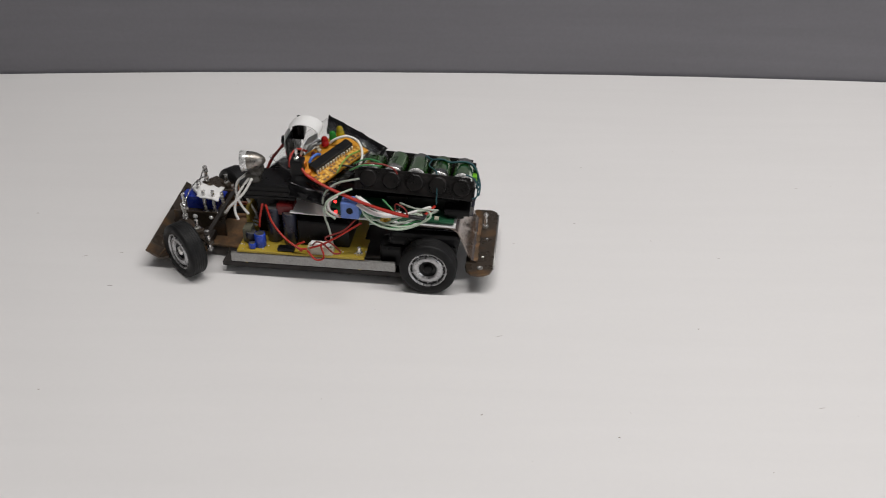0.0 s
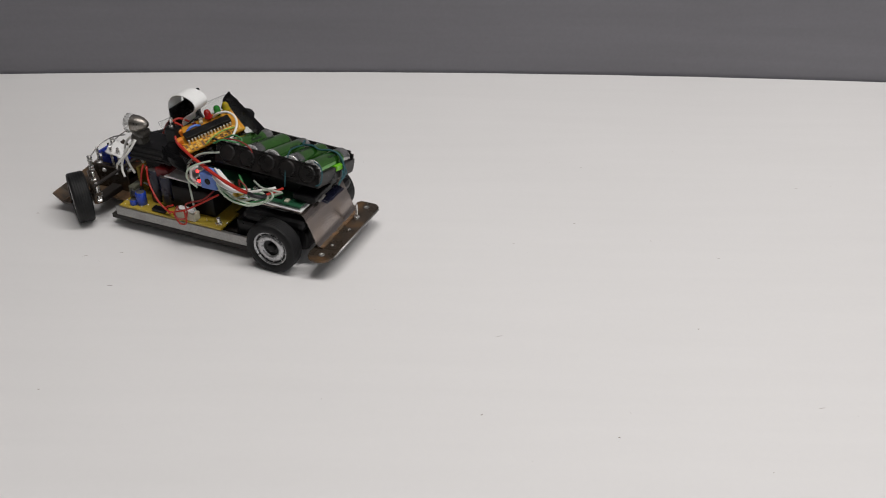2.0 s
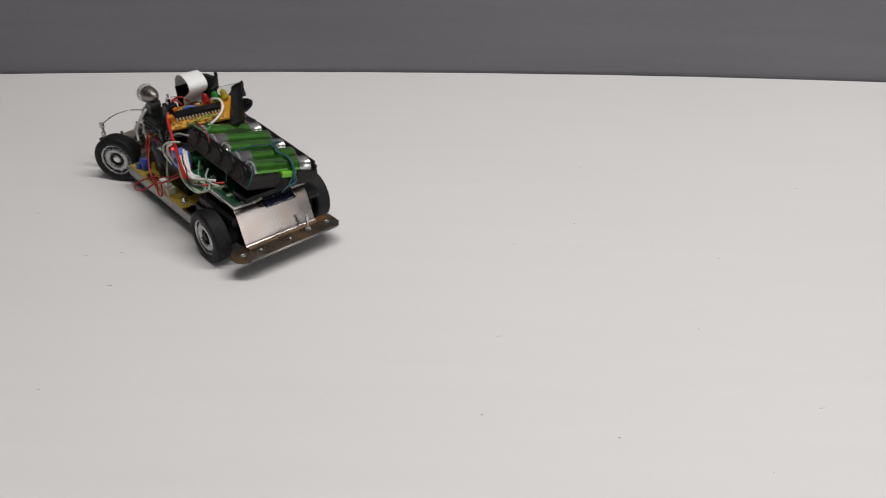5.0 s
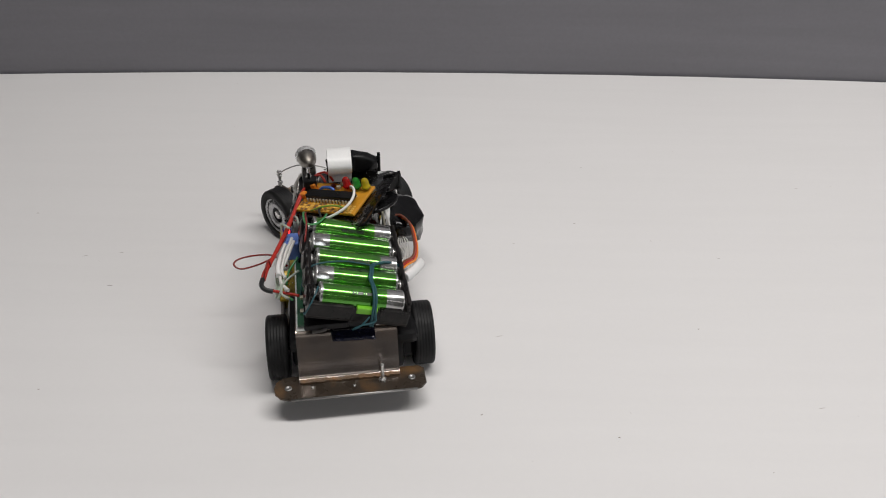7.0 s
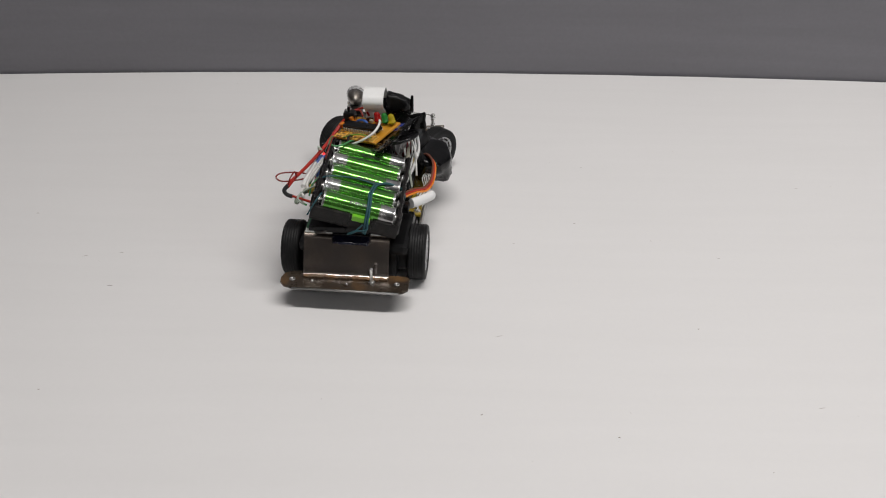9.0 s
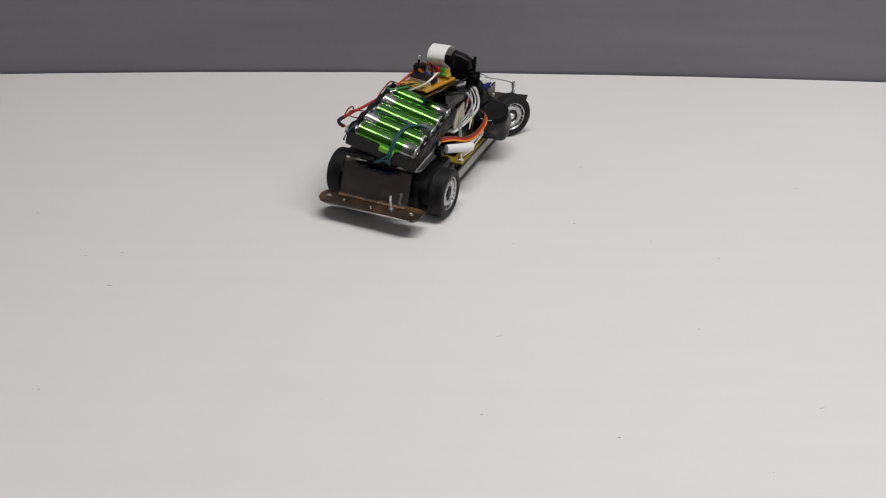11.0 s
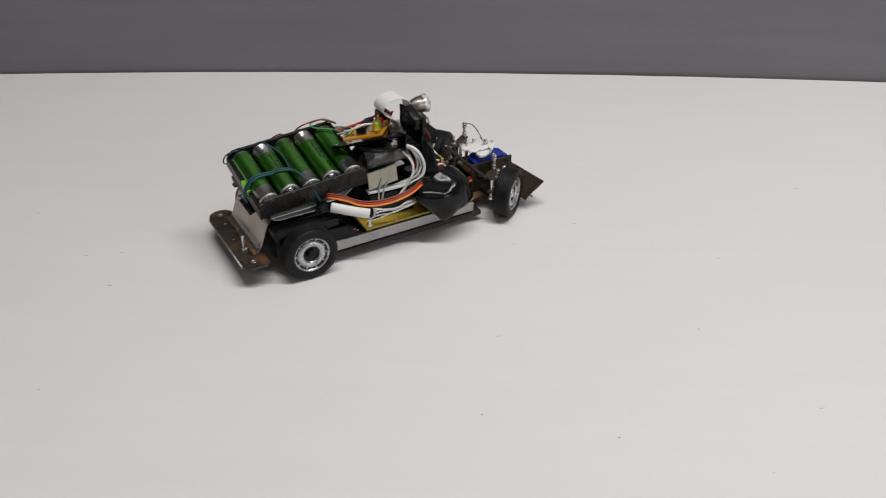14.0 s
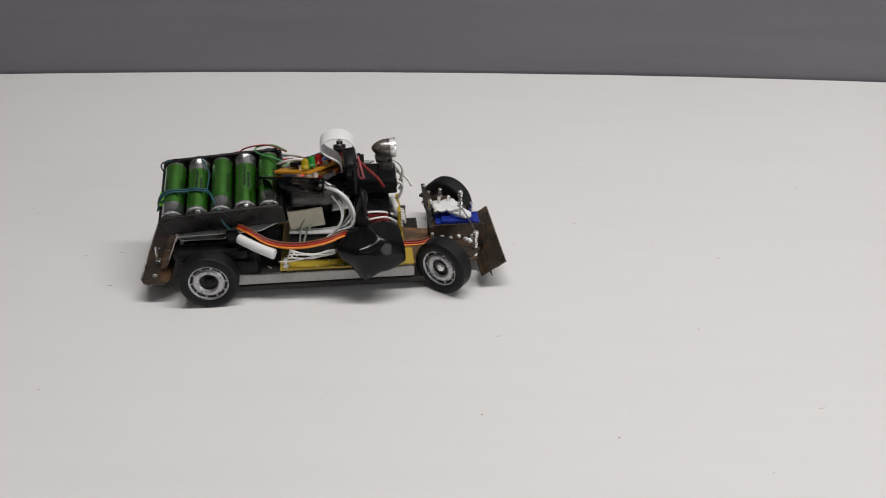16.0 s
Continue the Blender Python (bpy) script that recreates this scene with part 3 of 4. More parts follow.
wire(bm, [TRAY @ V(p) for p in [(-34, 25, 7), (-40, 27, 5), (-43, 29, 0), (-43, 30.5, -6), (-40, 30.8, -8)]], 0.5, 6)
part("cord", bm, M_TEAL, tray, "dark teal cord tied round the cells")

# ---- upper orange board with its chip, indicator lamps and clear sheet
UP = axes((73.2, 6.2, 77.4), (-0.58, -0.79, 0.20), (0.79, -0.57, 0.22))  # x: along the chip, y: towards the lamps, z: up
bm = nb()
plate(bm, [(-22, -11.8), (24, -11.8), (24, 17), (-22, 17)], -0.8, 0.8, UP, 0.2)
perf = part("perforated_board", bm, M_PERF, car, "orange perforated board with a long black chip")
bm = nb()
bx(bm, (-18, -2.4, 2.2), (18, 4.6, 5.6), UP, 0.5)
lathe(bm, UP @ V(-18.05, 1.1, 5.0), UP @ V(-17.0, 1.1, 5.0), [(0, 1.0), (0.5, 1.0)], 10)
chip = part("chip", bm, M_BLACK, perf, "long black chip with bright pins")
for side, y in ((-1, -2.9), (1, 5.1)):
    for i in range(14):
        bm = nb()
        x = (i - 6.5) * 2.54
        bx(bm, (x - 0.6, y - 0.45, 0.6), (x + 0.6, y + 0.45, 3.6), UP, 0.15)
        part("pin", bm, M_SOLDER, chip)
bm = nb()
random.seed(7)
for i in range(15):
    for j in range(4):
        x, y = -20 + i * 2.9, -10.6 + j * 2.0
        if random.random() < 0.93:
            bx(bm, (x - 0.95, y - 0.75, 0.75), (x + 0.95, y + 0.75, 1.05), UP, 0, random.choice((0, 0, 1)))
part("copper_pads", bm, [M_PAD, M_DECK], perf, "rows of copper pads", kind="stuff")
for x, m_ in ((5.8, M_LEDR), (13.6, M_LEDG), (20.6, M_LEDY)):
    bm = nb()
    lathe(bm, UP @ V(x, 12.6, 0.8), UP @ V(x, 13.6, 9), [(0, 0.8), (1.8, 0.8), (1.82, 2.9), (2.9, 2.9), (2.92, 2.5), (6.4, 2.5), (8.0, 1.9), (8.7, 0.9), (8.9, 0.1)], 18)
    part("indicator_lamp", bm, m_, perf, {"red_led_lens": "red indicator lamp", "green_led_lens": "green indicator lamp", "yellow_led_lens": "yellow indicator lamp"}[m_.name])
bm = nb()
wire(bm, [UP @ V(p) for p in [(-14, 8, 1.6), (-11, 9, 3.4), (-6, 9.5, 3.2), (-3, 9, 1.4)]], 1.1, 6)
part("resistor", bm, M_BLUEWIRE, perf, "small blue resistor")
for x, y in ((-6, 13), (-1, 12), (0, 15)):
    bm = nb()
    bx(bm, (x - 1.4, y - 1.0, 0.8), (x + 1.4, y + 1.0, 3.2), UP, 0.6)
    part("component", bm, random.choice((M_CREAM, M_MAROON)), perf)
for x, y, z, sx, sz in ((-20, 9, 0.8, 3.2, 5.5), (-22, 1, 0.8, 2.0, 4.0)):
    bm = nb()
    bx(bm, (x - sx, y - 2, z), (x + sx, y + 2, z + sz), UP, 0.8)
    part("component", bm, M_WORANGE, perf, "orange connector")
bm = nb()
plate(bm, [(-27, -20), (36.5, -18), (30.5, 35.5), (-27, 36)], -2.4, -1.6, UP, 0.1)
part("clear_sheet", bm, M_PLEXI, car, "clear plastic sheet under the orange board")
bm = nb()
tape_sheet(bm, (84.0, -38.5, 91.0), (37.0, -12.0, 80.5), (40.0, -7.0, 76.0), (84.0, -25.5, 82.0), 20, 8, 0.5, 1.0, 0.12, 1.0)
tape_sheet(bm, (84.0, -39.5, 90.5), (83.0, -40.0, 77.5), (82.0, -28.0, 76.0), (83.5, -28.5, 88.5), 9, 9, 0.5, 0.8, 0.14, 5.0)
part("tape_edge", bm, M_GLOSSTAPE, car, "black tape folded over the clear sheet's edge")
bm = nb()
lathe(bm, (69, -21, 74.5), (69.5, -20.3, 77.5), [(0, 13), (0.6, 15.5), (2.2, 16.5), (3, 15.5)], 28)
bx(bm, (56, -17, 60), (84, -2, 72), bev=5)
part("tape_wrap", bm, M_TAPE, car, "black tape wrapped under the orange board")
bm = nb()
bx(bm, (-2.2, -1.0, -2.2), (2.2, 1.0, 2.2), Matrix.Translation((94.7, 20, 86)), 0.5)
bx(bm, (90, 15, 72), (99, 24, 84), bev=1)
part("transistor", bm, M_BLACK, car, "black transistor standing on its legs")
bm = nb()
bolt(bm, (94.7, 20, 84), 91.5, 1.0, 1.9)
part("bolt", bm, M_STEEL, car, "small bright bolt")

# ---- camera module board and its white ribbon loop
bm = nb()
bx(bm, (103.5, -26.5, 71), (105.3, 8, 91.5), bev=0.4)
tape_ball(bm, [(96.5, -8.5, 84), (96.0, -8.5, 96.5), (104.5, -8.5, 98.0), (105.0, -8.5, 84), (98.0, -16, 96.0), (104.0, -15, 97.5), (98, -20, 90.5), (104.5, -20, 91.5),
               (98.5, -26, 91), (104.5, -26, 92), (98.5, -26, 84), (104.5, -26, 83)], (101, -17, 88), 3, 0.7, 0.15, 0.2)
bx(bm, (103.2, -28.4, 80), (105.6, -26.2, 94.5), bev=0.8)
module = part("camera_module", bm, M_TAPE, car, "small upright sensor board wrapped in black tape")
bm = nb()
lathe(bm, (105, -4, 86), (111, -4, 86), [(0, 4.0), (3.5, 4.0), (3.5, 3.2), (6, 3.0), (6, 1.8), (5.0, 0.1)], 20)
part("lens_barrel", bm, M_BLACK, module, "black lens barrel")
loop = [(106.3, 84), (106.0, 91), (105.0, 96.5), (101.5, 101.0), (96, 103.4), (90, 103.2), (84.5, 100.8), (82.0, 97.0), (83.2, 93.4), (87, 90.0), (92, 86.8), (95, 83), (95.5, 79)]
bm = nb()
strip(bm, [(p[0], p[2]) for p in curve_points([(a, 0, b) for a, b in loop], 4)], -8.2, 7.2, 0.5)
part("ribbon_cable", bm, M_RIBBON, car, "white flat ribbon cable bent in a loop")
for k, (dy, dz) in enumerate(((0.0, 0.0), (2.2, 1.6), (4.6, 1.2))):
    bm = nb()
    wire(bm, [(80 + 2 * k, -22 + dy, 76.5), (91, -27 + dy, 75 - dz), (98.5 - k, -30 + dy, 69.0 - dz), (102.5 - 1.5 * k, -32 + dy, 58), (100 - 2 * k, -32.5 + dy, 50 + dz), (93, -31 + dy, 45.8 + dz), (80, -30 + dy, 44.5), (58, -27 + dy, 44.0)], (1.2, 0.75, 0.7)[k], 6, 9)
    part("white_lead", bm, M_RIBBON, car, "white lead looped round the side")
bm = nb()
wire(bm, [(88, -25, 70), (93, -28, 63), (94, -30, 55), (90, -31, 47), (84, -32, 41)], 0.8)
wire(bm, [(92, -24, 68), (95, -28, 60), (93, -31, 52), (87, -32, 45), (80, -33, 39)], 0.8)
part("white_lead", bm, M_WWHITE, car, "thin pale leads below the clear sheet")

# smoky plastic film hanging under the orange board
bm = nb()
tape_sheet(bm, (60, -19, 74), (90, -23, 77), (95, -25.5, 64), (60, -23, 61), 12, 8, 0.4, 1.2, 0.1, 21.0)
part("plastic_film", bm, M_FILM, car, "smoky slack plastic film under the orange board")

# small cream card with two pale leads
bm = nb()
bx(bm, (49.2, -21.2, 47.2), (72.8, -19.8, 61.0), m=Matrix.Translation((70, -26.5, 54.5)) @ Matrix.Rotation(radians(-6), 4, "Y") @ Matrix.Translation((-61, 20, -54)), bev=0.3)
part("cream_card", bm, M_CREAM, car, "small cream card on edge")
bm = nb()
wire(bm, [(69, -27.6, 54), (66.5, -29, 48), (65, -30, 42), (64.5, -31, 37)], 0.7)
wire(bm, [(75, -27.6, 51), (71, -29, 47), (68.5, -30, 42), (67, -31, 37)], 0.7)
part("lead", bm, M_WGREY, car, "pale green leads")

# ---- front lamp reflector on a dark stand
LA, LB = V(117.0, 19.4, 81.6), V(135.5, 21.6, 80.6)
bm = nb()
lathe(bm, LA, LB, [(0, 0.2), (0.5, 1.8), (2.4, 3.6), (5.5, 5.3), (9, 6.3), (12.5, 6.6), (16.5, 7.5), (16.8, 7.2), (12.5, 6.1), (8, 5.3), (4.5, 3.6), (3.5, 1.6), (3.5, 0.1)], 28)
for f in bm.faces:                          # the flared mouth is brighter than the tarnished back
    f.material_index = 1 if (f.calc_center_median() - LA).dot((LB - LA).normalized()) > 11 else 0
lamp = part("reflector", bm, [M_CHROME, M_SOLDER], car, "dull chrome torch reflector")
bm = nb()
bx(bm, (121, 15, 62), (132, 25, 73), bev=3)
bx(bm, (119, 15, 71), (129, 25, 77.5), bev=4)
rod(bm, (120.5, 19.5, 76.0), (127.5, 20.6, 76.4), 4.4, 16, bev=2.0)
part("stand", bm, mat("smoked_plastic", (0.05, 0.046, 0.04), 0.3, 0, 0.3, 120, 900), lamp, "smoked plastic lamp holder")

# ---- black ribbed block under the lamp
bm = nb()
bx(bm, (97, 2, 54), (133, 27, 66), bev=1.0)
for k in range(3):
    bx(bm, (96, 1.4, 55.2 + 4.0 * k), (133.6, 27.6, 57.2 + 4.0 * k), bev=0.5)
bx(bm, (78, 8, 56), (99, 31, 71), m=Matrix.Translation((88, 20, 60)) @ Matrix.Rotation(radians(25), 4, "X") @ Matrix.Translation((-88, -20, -60)), bev=4)
part("ribbed_block", bm, M_BLACK, car, "black ribbed plastic block")
bm = nb()
tape_sheet(bm, (100, 28.5, 71), (70, 33, 65.5), (73, 37, 57.5), (99, 33.5, 62), 12, 8, 0.5, 1.3, 0.13, 11.0)
part("torn_tape", bm, M_GLOSSTAPE, car, "torn glossy black tape hanging under the red wire")

# ---- yellow board with its parts
bm = nb()
plate(bm, [(50, -39.0), (142, -39.0), (142, -20), (137, -20), (137, 44.5), (46, 44.5), (46, 20), (50, 20)], 20.4, 22.0, bev=0.2)
for x, y in ((50, 40), (132, 40), (56, -31), (132, -31), (90, 0)):
    rod(bm, (x, y, 10), (x, y, 20.4), 2.0, 10)
ypcb = part("yellow_board", bm, M_YPCB, car, "yellow circuit board on stand-offs")


def can(x, y, r, h, sleeve, label, z=22.0):
    b = nb()
    lathe(b, (x, y, z), (x, y, z + h), [(0, r * 0.9), (0.6, r), (h - 0.9, r), (h - 0.2, r * 0.93), (h, r * 0.8)], 20, 0, caps=False)
    lathe(b, (x, y, z + h - 0.6), (x, y, z + h), [(0, r * 0.86), (0.3, r * 0.86)], 20, 1)
    return part("capacitor", b, [sleeve, M_ALU], ypcb, label)


can(121.5, 37.0, 4.0, 10.5, M_CAPBLUE, "blue capacitor")
can(126.5, 40.5, 2.6, 4.5, M_CAPBLUE, "small blue capacitor")
can(113, 27, 5.2, 27, M_CAPDARK, "tall navy capacitor")
can(101, 30, 5.0, 25, M_CAPDARK, "tall navy capacitor")
can(104, -8, 6.2, 22, M_CAPDARK, "tall navy capacitor")
can(129, 33, 4.0, 9, M_CAPDARK, "black capacitor")
for lo, hi, m_, lab, be in (((68, 37.5, 22), (86, 44.2, 28.5), M_CREAM, "white plug socket", 0.8), ((70, 38.5, 28.4), (84, 43.2, 30.5), M_WHITE, "white plug", 0.6),
                            ((96, 38, 22), (108, 43.5, 25), M_BLACK, "black diode", 1.0), ((110, -14, 22), (128, 18, 50), M_BLACK, "black relay block", 1.2),
                            ((106, -27, 36), (126, 4, 47.5), M_MAROON, "dark red coil block", 1.2), ((98, 18, 44), (110, 30, 52), M_MAROON, "dark red block", 1.2),
                            ((129, 24, 22), (135, 34, 33), mat("dull_green_block", (0.10, 0.10, 0.07), 0.4, 0, 0.4, 200, 900), "dull green block", 0.8),
                            ((58, -30, 22), (95, 33, 42), M_BLACK, "black module", 1.5), ((128, 1, 22), (136.5, 20, 25), M_YPCB, "yellow header base", 0.3)):
    bm = nb()
    bx(bm, lo, hi, bev=be)
    part("component", bm, m_, ypcb, lab)
bm = nb()
bx(bm, (133.2, -5, 22), (135.6, 21, 43), bev=0.4)
part("header_board", bm, M_YPCB, ypcb, "upright yellow strip board at the front edge")
for i in range(5):
    bm = nb()
    wire(bm, [(135.6, -3 + i * 3.4, 36), (137.6, -3 + i * 3.4, 35.4), (138.6, -3 + i * 3.4, 32)], 0.8, 4)
    part("pin", bm, M_WWHITE, ypcb, "pale header pin")
for i in range(5):
    bm = nb()
    wire(bm, [(129, 2.5 + i * 4, 27), (133, 2.5 + i * 4, 28.4), (137.4, 2.5 + i * 4, 26)], 0.8, 4)
    part("pin", bm, M_WWHITE, ypcb, "pale header pin")
for x, y, z, h in ((50, 40, 22, 6), (54, -36, 22, 7)):
    bm = nb()
    bolt(bm, (x, y, z), z + h, 1.2, 2.2)
    part("bolt", bm, M_STEEL, ypcb, "bright stand-off screw")
random.seed(11)
bm = nb()
for i in range(34):
    x, y = random.uniform(40, 136), random.choice((random.uniform(36, 44), random.uniform(-38.5, -31)))
    s = random.uniform(0.4, 0.9)
    lathe(bm, (x, y, 21.95), (x, y, 23.5), [(0, s), (s * 0.7, s * 0.7), (s, 0.1)], 7)
part("solder_joints", bm, M_SOLDER, ypcb, "bright solder joints", kind="stuff")

# ---- black wrapped bundle on the right side
hull = [(88, -34, 46), (90, -50, 44), (103, -57.5, 44), (114, -55, 47), (126, -50, 49), (134, -44, 43), (135, -50, 31), (126, -56, 29), (112, -57.5, 26), (106, -55.5, 21),
        (99, -52, 27), (89, -46, 37), (97, -30, 30), (130, -32, 28), (131, -28, 48), (110, -36, 55), (122, -34, 54), (100, -34, 24), (118, -52, 22)]
bm = nb()
tape_ball(bm, hull, (113, -44, 37), 4, 2.4, 0.055, 0.25)
part("tape_lump", bm, M_GLOSSTAPE, car, "bulky lump of black tape at the side")

bm = nb()
tape_ball(bm, [(101, -28, 46), (111, -38, 48), (112, -28, 48), (103, -24, 68), (109, -33, 72), (112, -25, 72), (106, -22, 76), (103, -37, 52), (110, -41, 56)], (107, -31, 58), 3, 1.2, 0.09, 0.2)
part("tape_fold", bm, M_TAPE, car, "upright fold of black tape over the side bundle")

# ---- white sleeve with an orange, red and brown lead
bm = nb()
wire(bm, [(25, -35, 46.0), (29, -38, 45.2), (40, -44, 42.4), (48.5, -48, 40.4)], 3.0, 6, 12, wx=1.25, side=(0, 0, 1))
part("sleeve", bm, M_WHITE, car, "white sleeve over a plug")
bm = nb()
bx(bm, (16, -34.5, 43), (24, -28, 49), bev=1.5)
part("plug", bm, M_BLACK, car, "black plug in the white sleeve")
for dz, dy, m_, lab in ((0, 0, M_WORANGE, "orange lead"), (1.3, 0.9, M_WRED, "red lead"), (2.6, 1.8, M_WBROWN, "brown lead")):
    bm = nb()
    wire(bm, [(24, -31 + dy, 52 + dz), (33, -38 + dy, 51 + dz), (44, -44 + dy, 46.5 + dz), (56, -47 + dy, 44.6 + dz), (70, -48 + dy, 44.8 + dz), (84, -47 + dy, 47 + dz), (94, -42 + dy, 48 + dz), (100, -36 + dy, 44 + dz)], 0.8)
    part("lead", bm, m_, car, lab)
    bm = nb()
    wire(bm, [(132, -20 + dy, 24 + dz), (140, -18 + dy, 22.5 + dz), (150, -17 + dy, 22.5 + dz), (160, -12 + dy, 24 + dz), (166, -4, 34)], 0.8)
    part("lead", bm, m_, car, lab)
bm = nb()
for k in range(5):
    wire(bm, [(50 + 3 * k, -40 + k * 1.5, 29), (58, -43 + 1.6 * k, 31 + k * random.uniform(0.6, 1.6)), (72, -44 + k, 31 + random.uniform(0, 4)), (84, -44 + 1.7 * k, 32 + random.uniform(0, 4)), (95, -40, 36)], 0.5)
part("lead_bundle", bm, M_WWHITE, car, "pale leads beside the black bundle")

# ---- front: plate, bumper, servo frame, servo
bm = nb()
plate(bm, [(134, -24), (160, -22), (192, -22), (197, -43.5), (197, 42.5), (192, 22), (160, 22), (134, 26)], 9.2, 10.8, bev=0.3)
part("front_plate", bm, M_DECK, car, "tarnished copper front plate")
bm = nb()
bx(bm, (163.5, -33, 11), (172.5, 33, 16), bev=1.0)
part("axle_beam", bm, M_DARK, car, "dark front axle beam")
bm = nb()
strip(bm, [(189, 10.4), (193, 9.0), (196.0, 8.9), (200.5, 11.6), (205.6, 15.4)], -44.5, 42.5, 1.6)
for v in bm.verts:                          # the plate is twisted, its right end raised
    v.co.z += (42.5 - v.co.y) * 0.085 * max(0.0, min(1.0, (v.co.x - 189) / 6))
bumper = part("bumper", bm, M_RUST, car, "brown front bumper plate tilted up")
bm = nb()
for y0, y1 in ((-15.0, -13.4), (9.4, 11.0)):
    bx(bm, (156, y0, 10.8), (194, y1, 36.0 if y0 < 0 else 30.6), bev=0.5)
bx(bm, (156, -14, 26), (194, 10, 27.6), bev=0.4)
bx(bm, (192.6, -15, 10.8), (194.2, 11, 24), bev=0.4)
deck = part("servo_frame", bm, M_RUST, car, "brown board frame holding the servo")
for x, y, s_ in ((184, -15.2, 2.8), (181, -15.2, 2.0), (186.5, -15.2, 2.2), (176, -15.2, 1.8), (164, -15.2, 2.0), (178, 11.1, 2.0), (166, 11.1, 1.6)):
    bm = nb()
    zl = 27 - (x * 7 % 5) * (1.6 if x > 180 else 0.3)
    lathe(bm, (x, y, zl), (x, y + (3 if y > 0 else -3), zl - 0.6), [(0, s_), (s_ * 0.5, s_ * 0.8), (s_ * 0.9, s_ * 0.3), (s_, 0.1)], 10)
    part("solder_lump", bm, M_SOLDER, deck, "bright solder lump")
bm = nb()
bx(bm, (164, -12.6, 27.6), (187, 2, 38.0), bev=0.8)
bx(bm, (160, -12.2, 34.6), (191.5, 1.6, 36.0), bev=0.4)
lathe(bm, (176, -4.5, 37.8), (176, -4.5, 40.4), [(0, 6.0), (1.6, 6.0), (1.8, 2.2), (2.6, 2.2)], 18)
servo = part("servo", bm, M_SERVO, car, "blue servo held between the frame's sides")
HORN = V(176, -3.5, 39.8)
bm = nb()
plate(bm, [(-4, -5.2), (4, -5), (10, -4.4), (12.4, 0), (10, 3.4), (4, 4.6), (-4, 5.2), (-12, 4.4), (-15, 0), (-12, -3.6)], 39.8, 41.8, m=Matrix.Translation((HORN.x, HORN.y, 0)), bev=0.5)
horn = part("servo_horn", bm, M_WHITE, car, "white servo horn", at=HORN)
bm = nb()
bolt(bm, (2, 1, 1.0), 8.5, 1.0, 1.9)
lathe(bm, (2, 1, 4), (2, 1, 8.5), [(0, 1.9), (1.6, 2.0), (1.7, 1.3), (2.6, 2.0), (4.2, 1.8), (4.4, 1.1)], 8)
part("bolt", bm, M_STEEL, horn, "bright horn screw")
bm = nb()
tape_sheet(bm, (160, -6, 41.5), (178, -8, 44.0), (176, 9, 42.5), (159, 11, 39.5), 9, 8, 0.7, 1.6, 0.15, 2.0)
part("servo_cap", bm, M_WHITE, servo, "crumpled white scrap beside the horn")
for x, y, z0, z1 in ((164, 7, 27.6, 47), (157.5, 6, 27.6, 45.5), (171, 7, 27.6, 46.5), (187.5, 5, 27.6, 42)):
    bm = nb()
    bolt(bm, (x, y, z0), z1, 1.1, 2.1)
    part("bolt", bm, M_STEEL, deck, "bright threaded screw")

# steering knuckles turn with the front wheels
KNUCKLES, LINKS = [], []
for s, fx, fy in ((1, 187, 32), (-1, 182.5, -25)):
    piv = V(168, s * 34, 20)
    bm = nb()
    bx(bm, (163, min(s * 31, s * 38.0), 12), (173, max(s * 31, s * 38.0), 31), bev=1.5)
    bx(bm, (166, min(fy - 2.6, s * 36), 27.4), (fx + 3, max(fy + 2.6, s * 36), 29.6), bev=0.8)
    bx(bm, (149.5, min(s * 32, s * 37), 26), (170, max(s * 32, s * 37), 28.0), bev=0.8)
    rod(bm, (168, s * 36, 21.5), (168, s * 46, 21.5), 1.6, 10)
    kn = part("steering_knuckle", bm, M_RUST, car, "brown steering knuckle", at=piv)
    for x, y, z0, z1, big in ((fx, fy, 24, 43, True), (168, s * 34, 30, 38, False), (153, s * 34.5, 20, 36, False), (158, s * 33, 22, 33, False)):
        bm = nb()
        bolt(bm, (x, y, z0), z1, 1.1, 2.0)
        if big:
            lathe(bm, (x, y, z1 - 5), (x, y, z1), [(0, 1.9), (1.8, 2.1), (1.9, 1.4), (3.0, 2.1), (4.6, 1.9), (4.8, 1.2)], 8)
            lathe(bm, (x, y, 30), (x, y, 34), [(0, 2.0), (1.4, 2.0), (1.5, 1.3), (2.4, 2.0), (3.8, 2.0)], 8)
        for v in bm.verts:
            v.co -= piv
        part("bolt", bm, M_STEEL, kn, "bright kingpin screw")
    KNUCKLES.append((kn, piv, s))
    bm = nb()
    wire(bm, [(0, 0, 0), (5, 0, 3.5), (13, 0, 7.0), (22, 0, 8.2), (31, 0, 7.0), (38, 0, 5.0)] if s > 0 else [(0, 0, 1), (8, 0, 3.0), (18, 0, 4.0), (28, 0, 4.4)], 0.45)
    lk = part("link_wire", bm, M_WIRESTEEL, car, "springy steel link wire")
    LINKS.append((lk, piv, V(fx, fy, 40.5)))
TIE = V(152.5, 0, 27)
bm = nb()
bx(bm, (151.0, -27, 34.0), (154.0, 38, 35.6), bev=0.5)
tie = part("tie_rod", bm, M_DARK, car, "dark tie bar between the front wheels", at=TIE)

# ---- loose wires
def lead(name, material, label, *paths, r=0.8):
    b = nb()
    for p in paths:
        wire(b, p, r)
    return part(name, b, material, car, label)


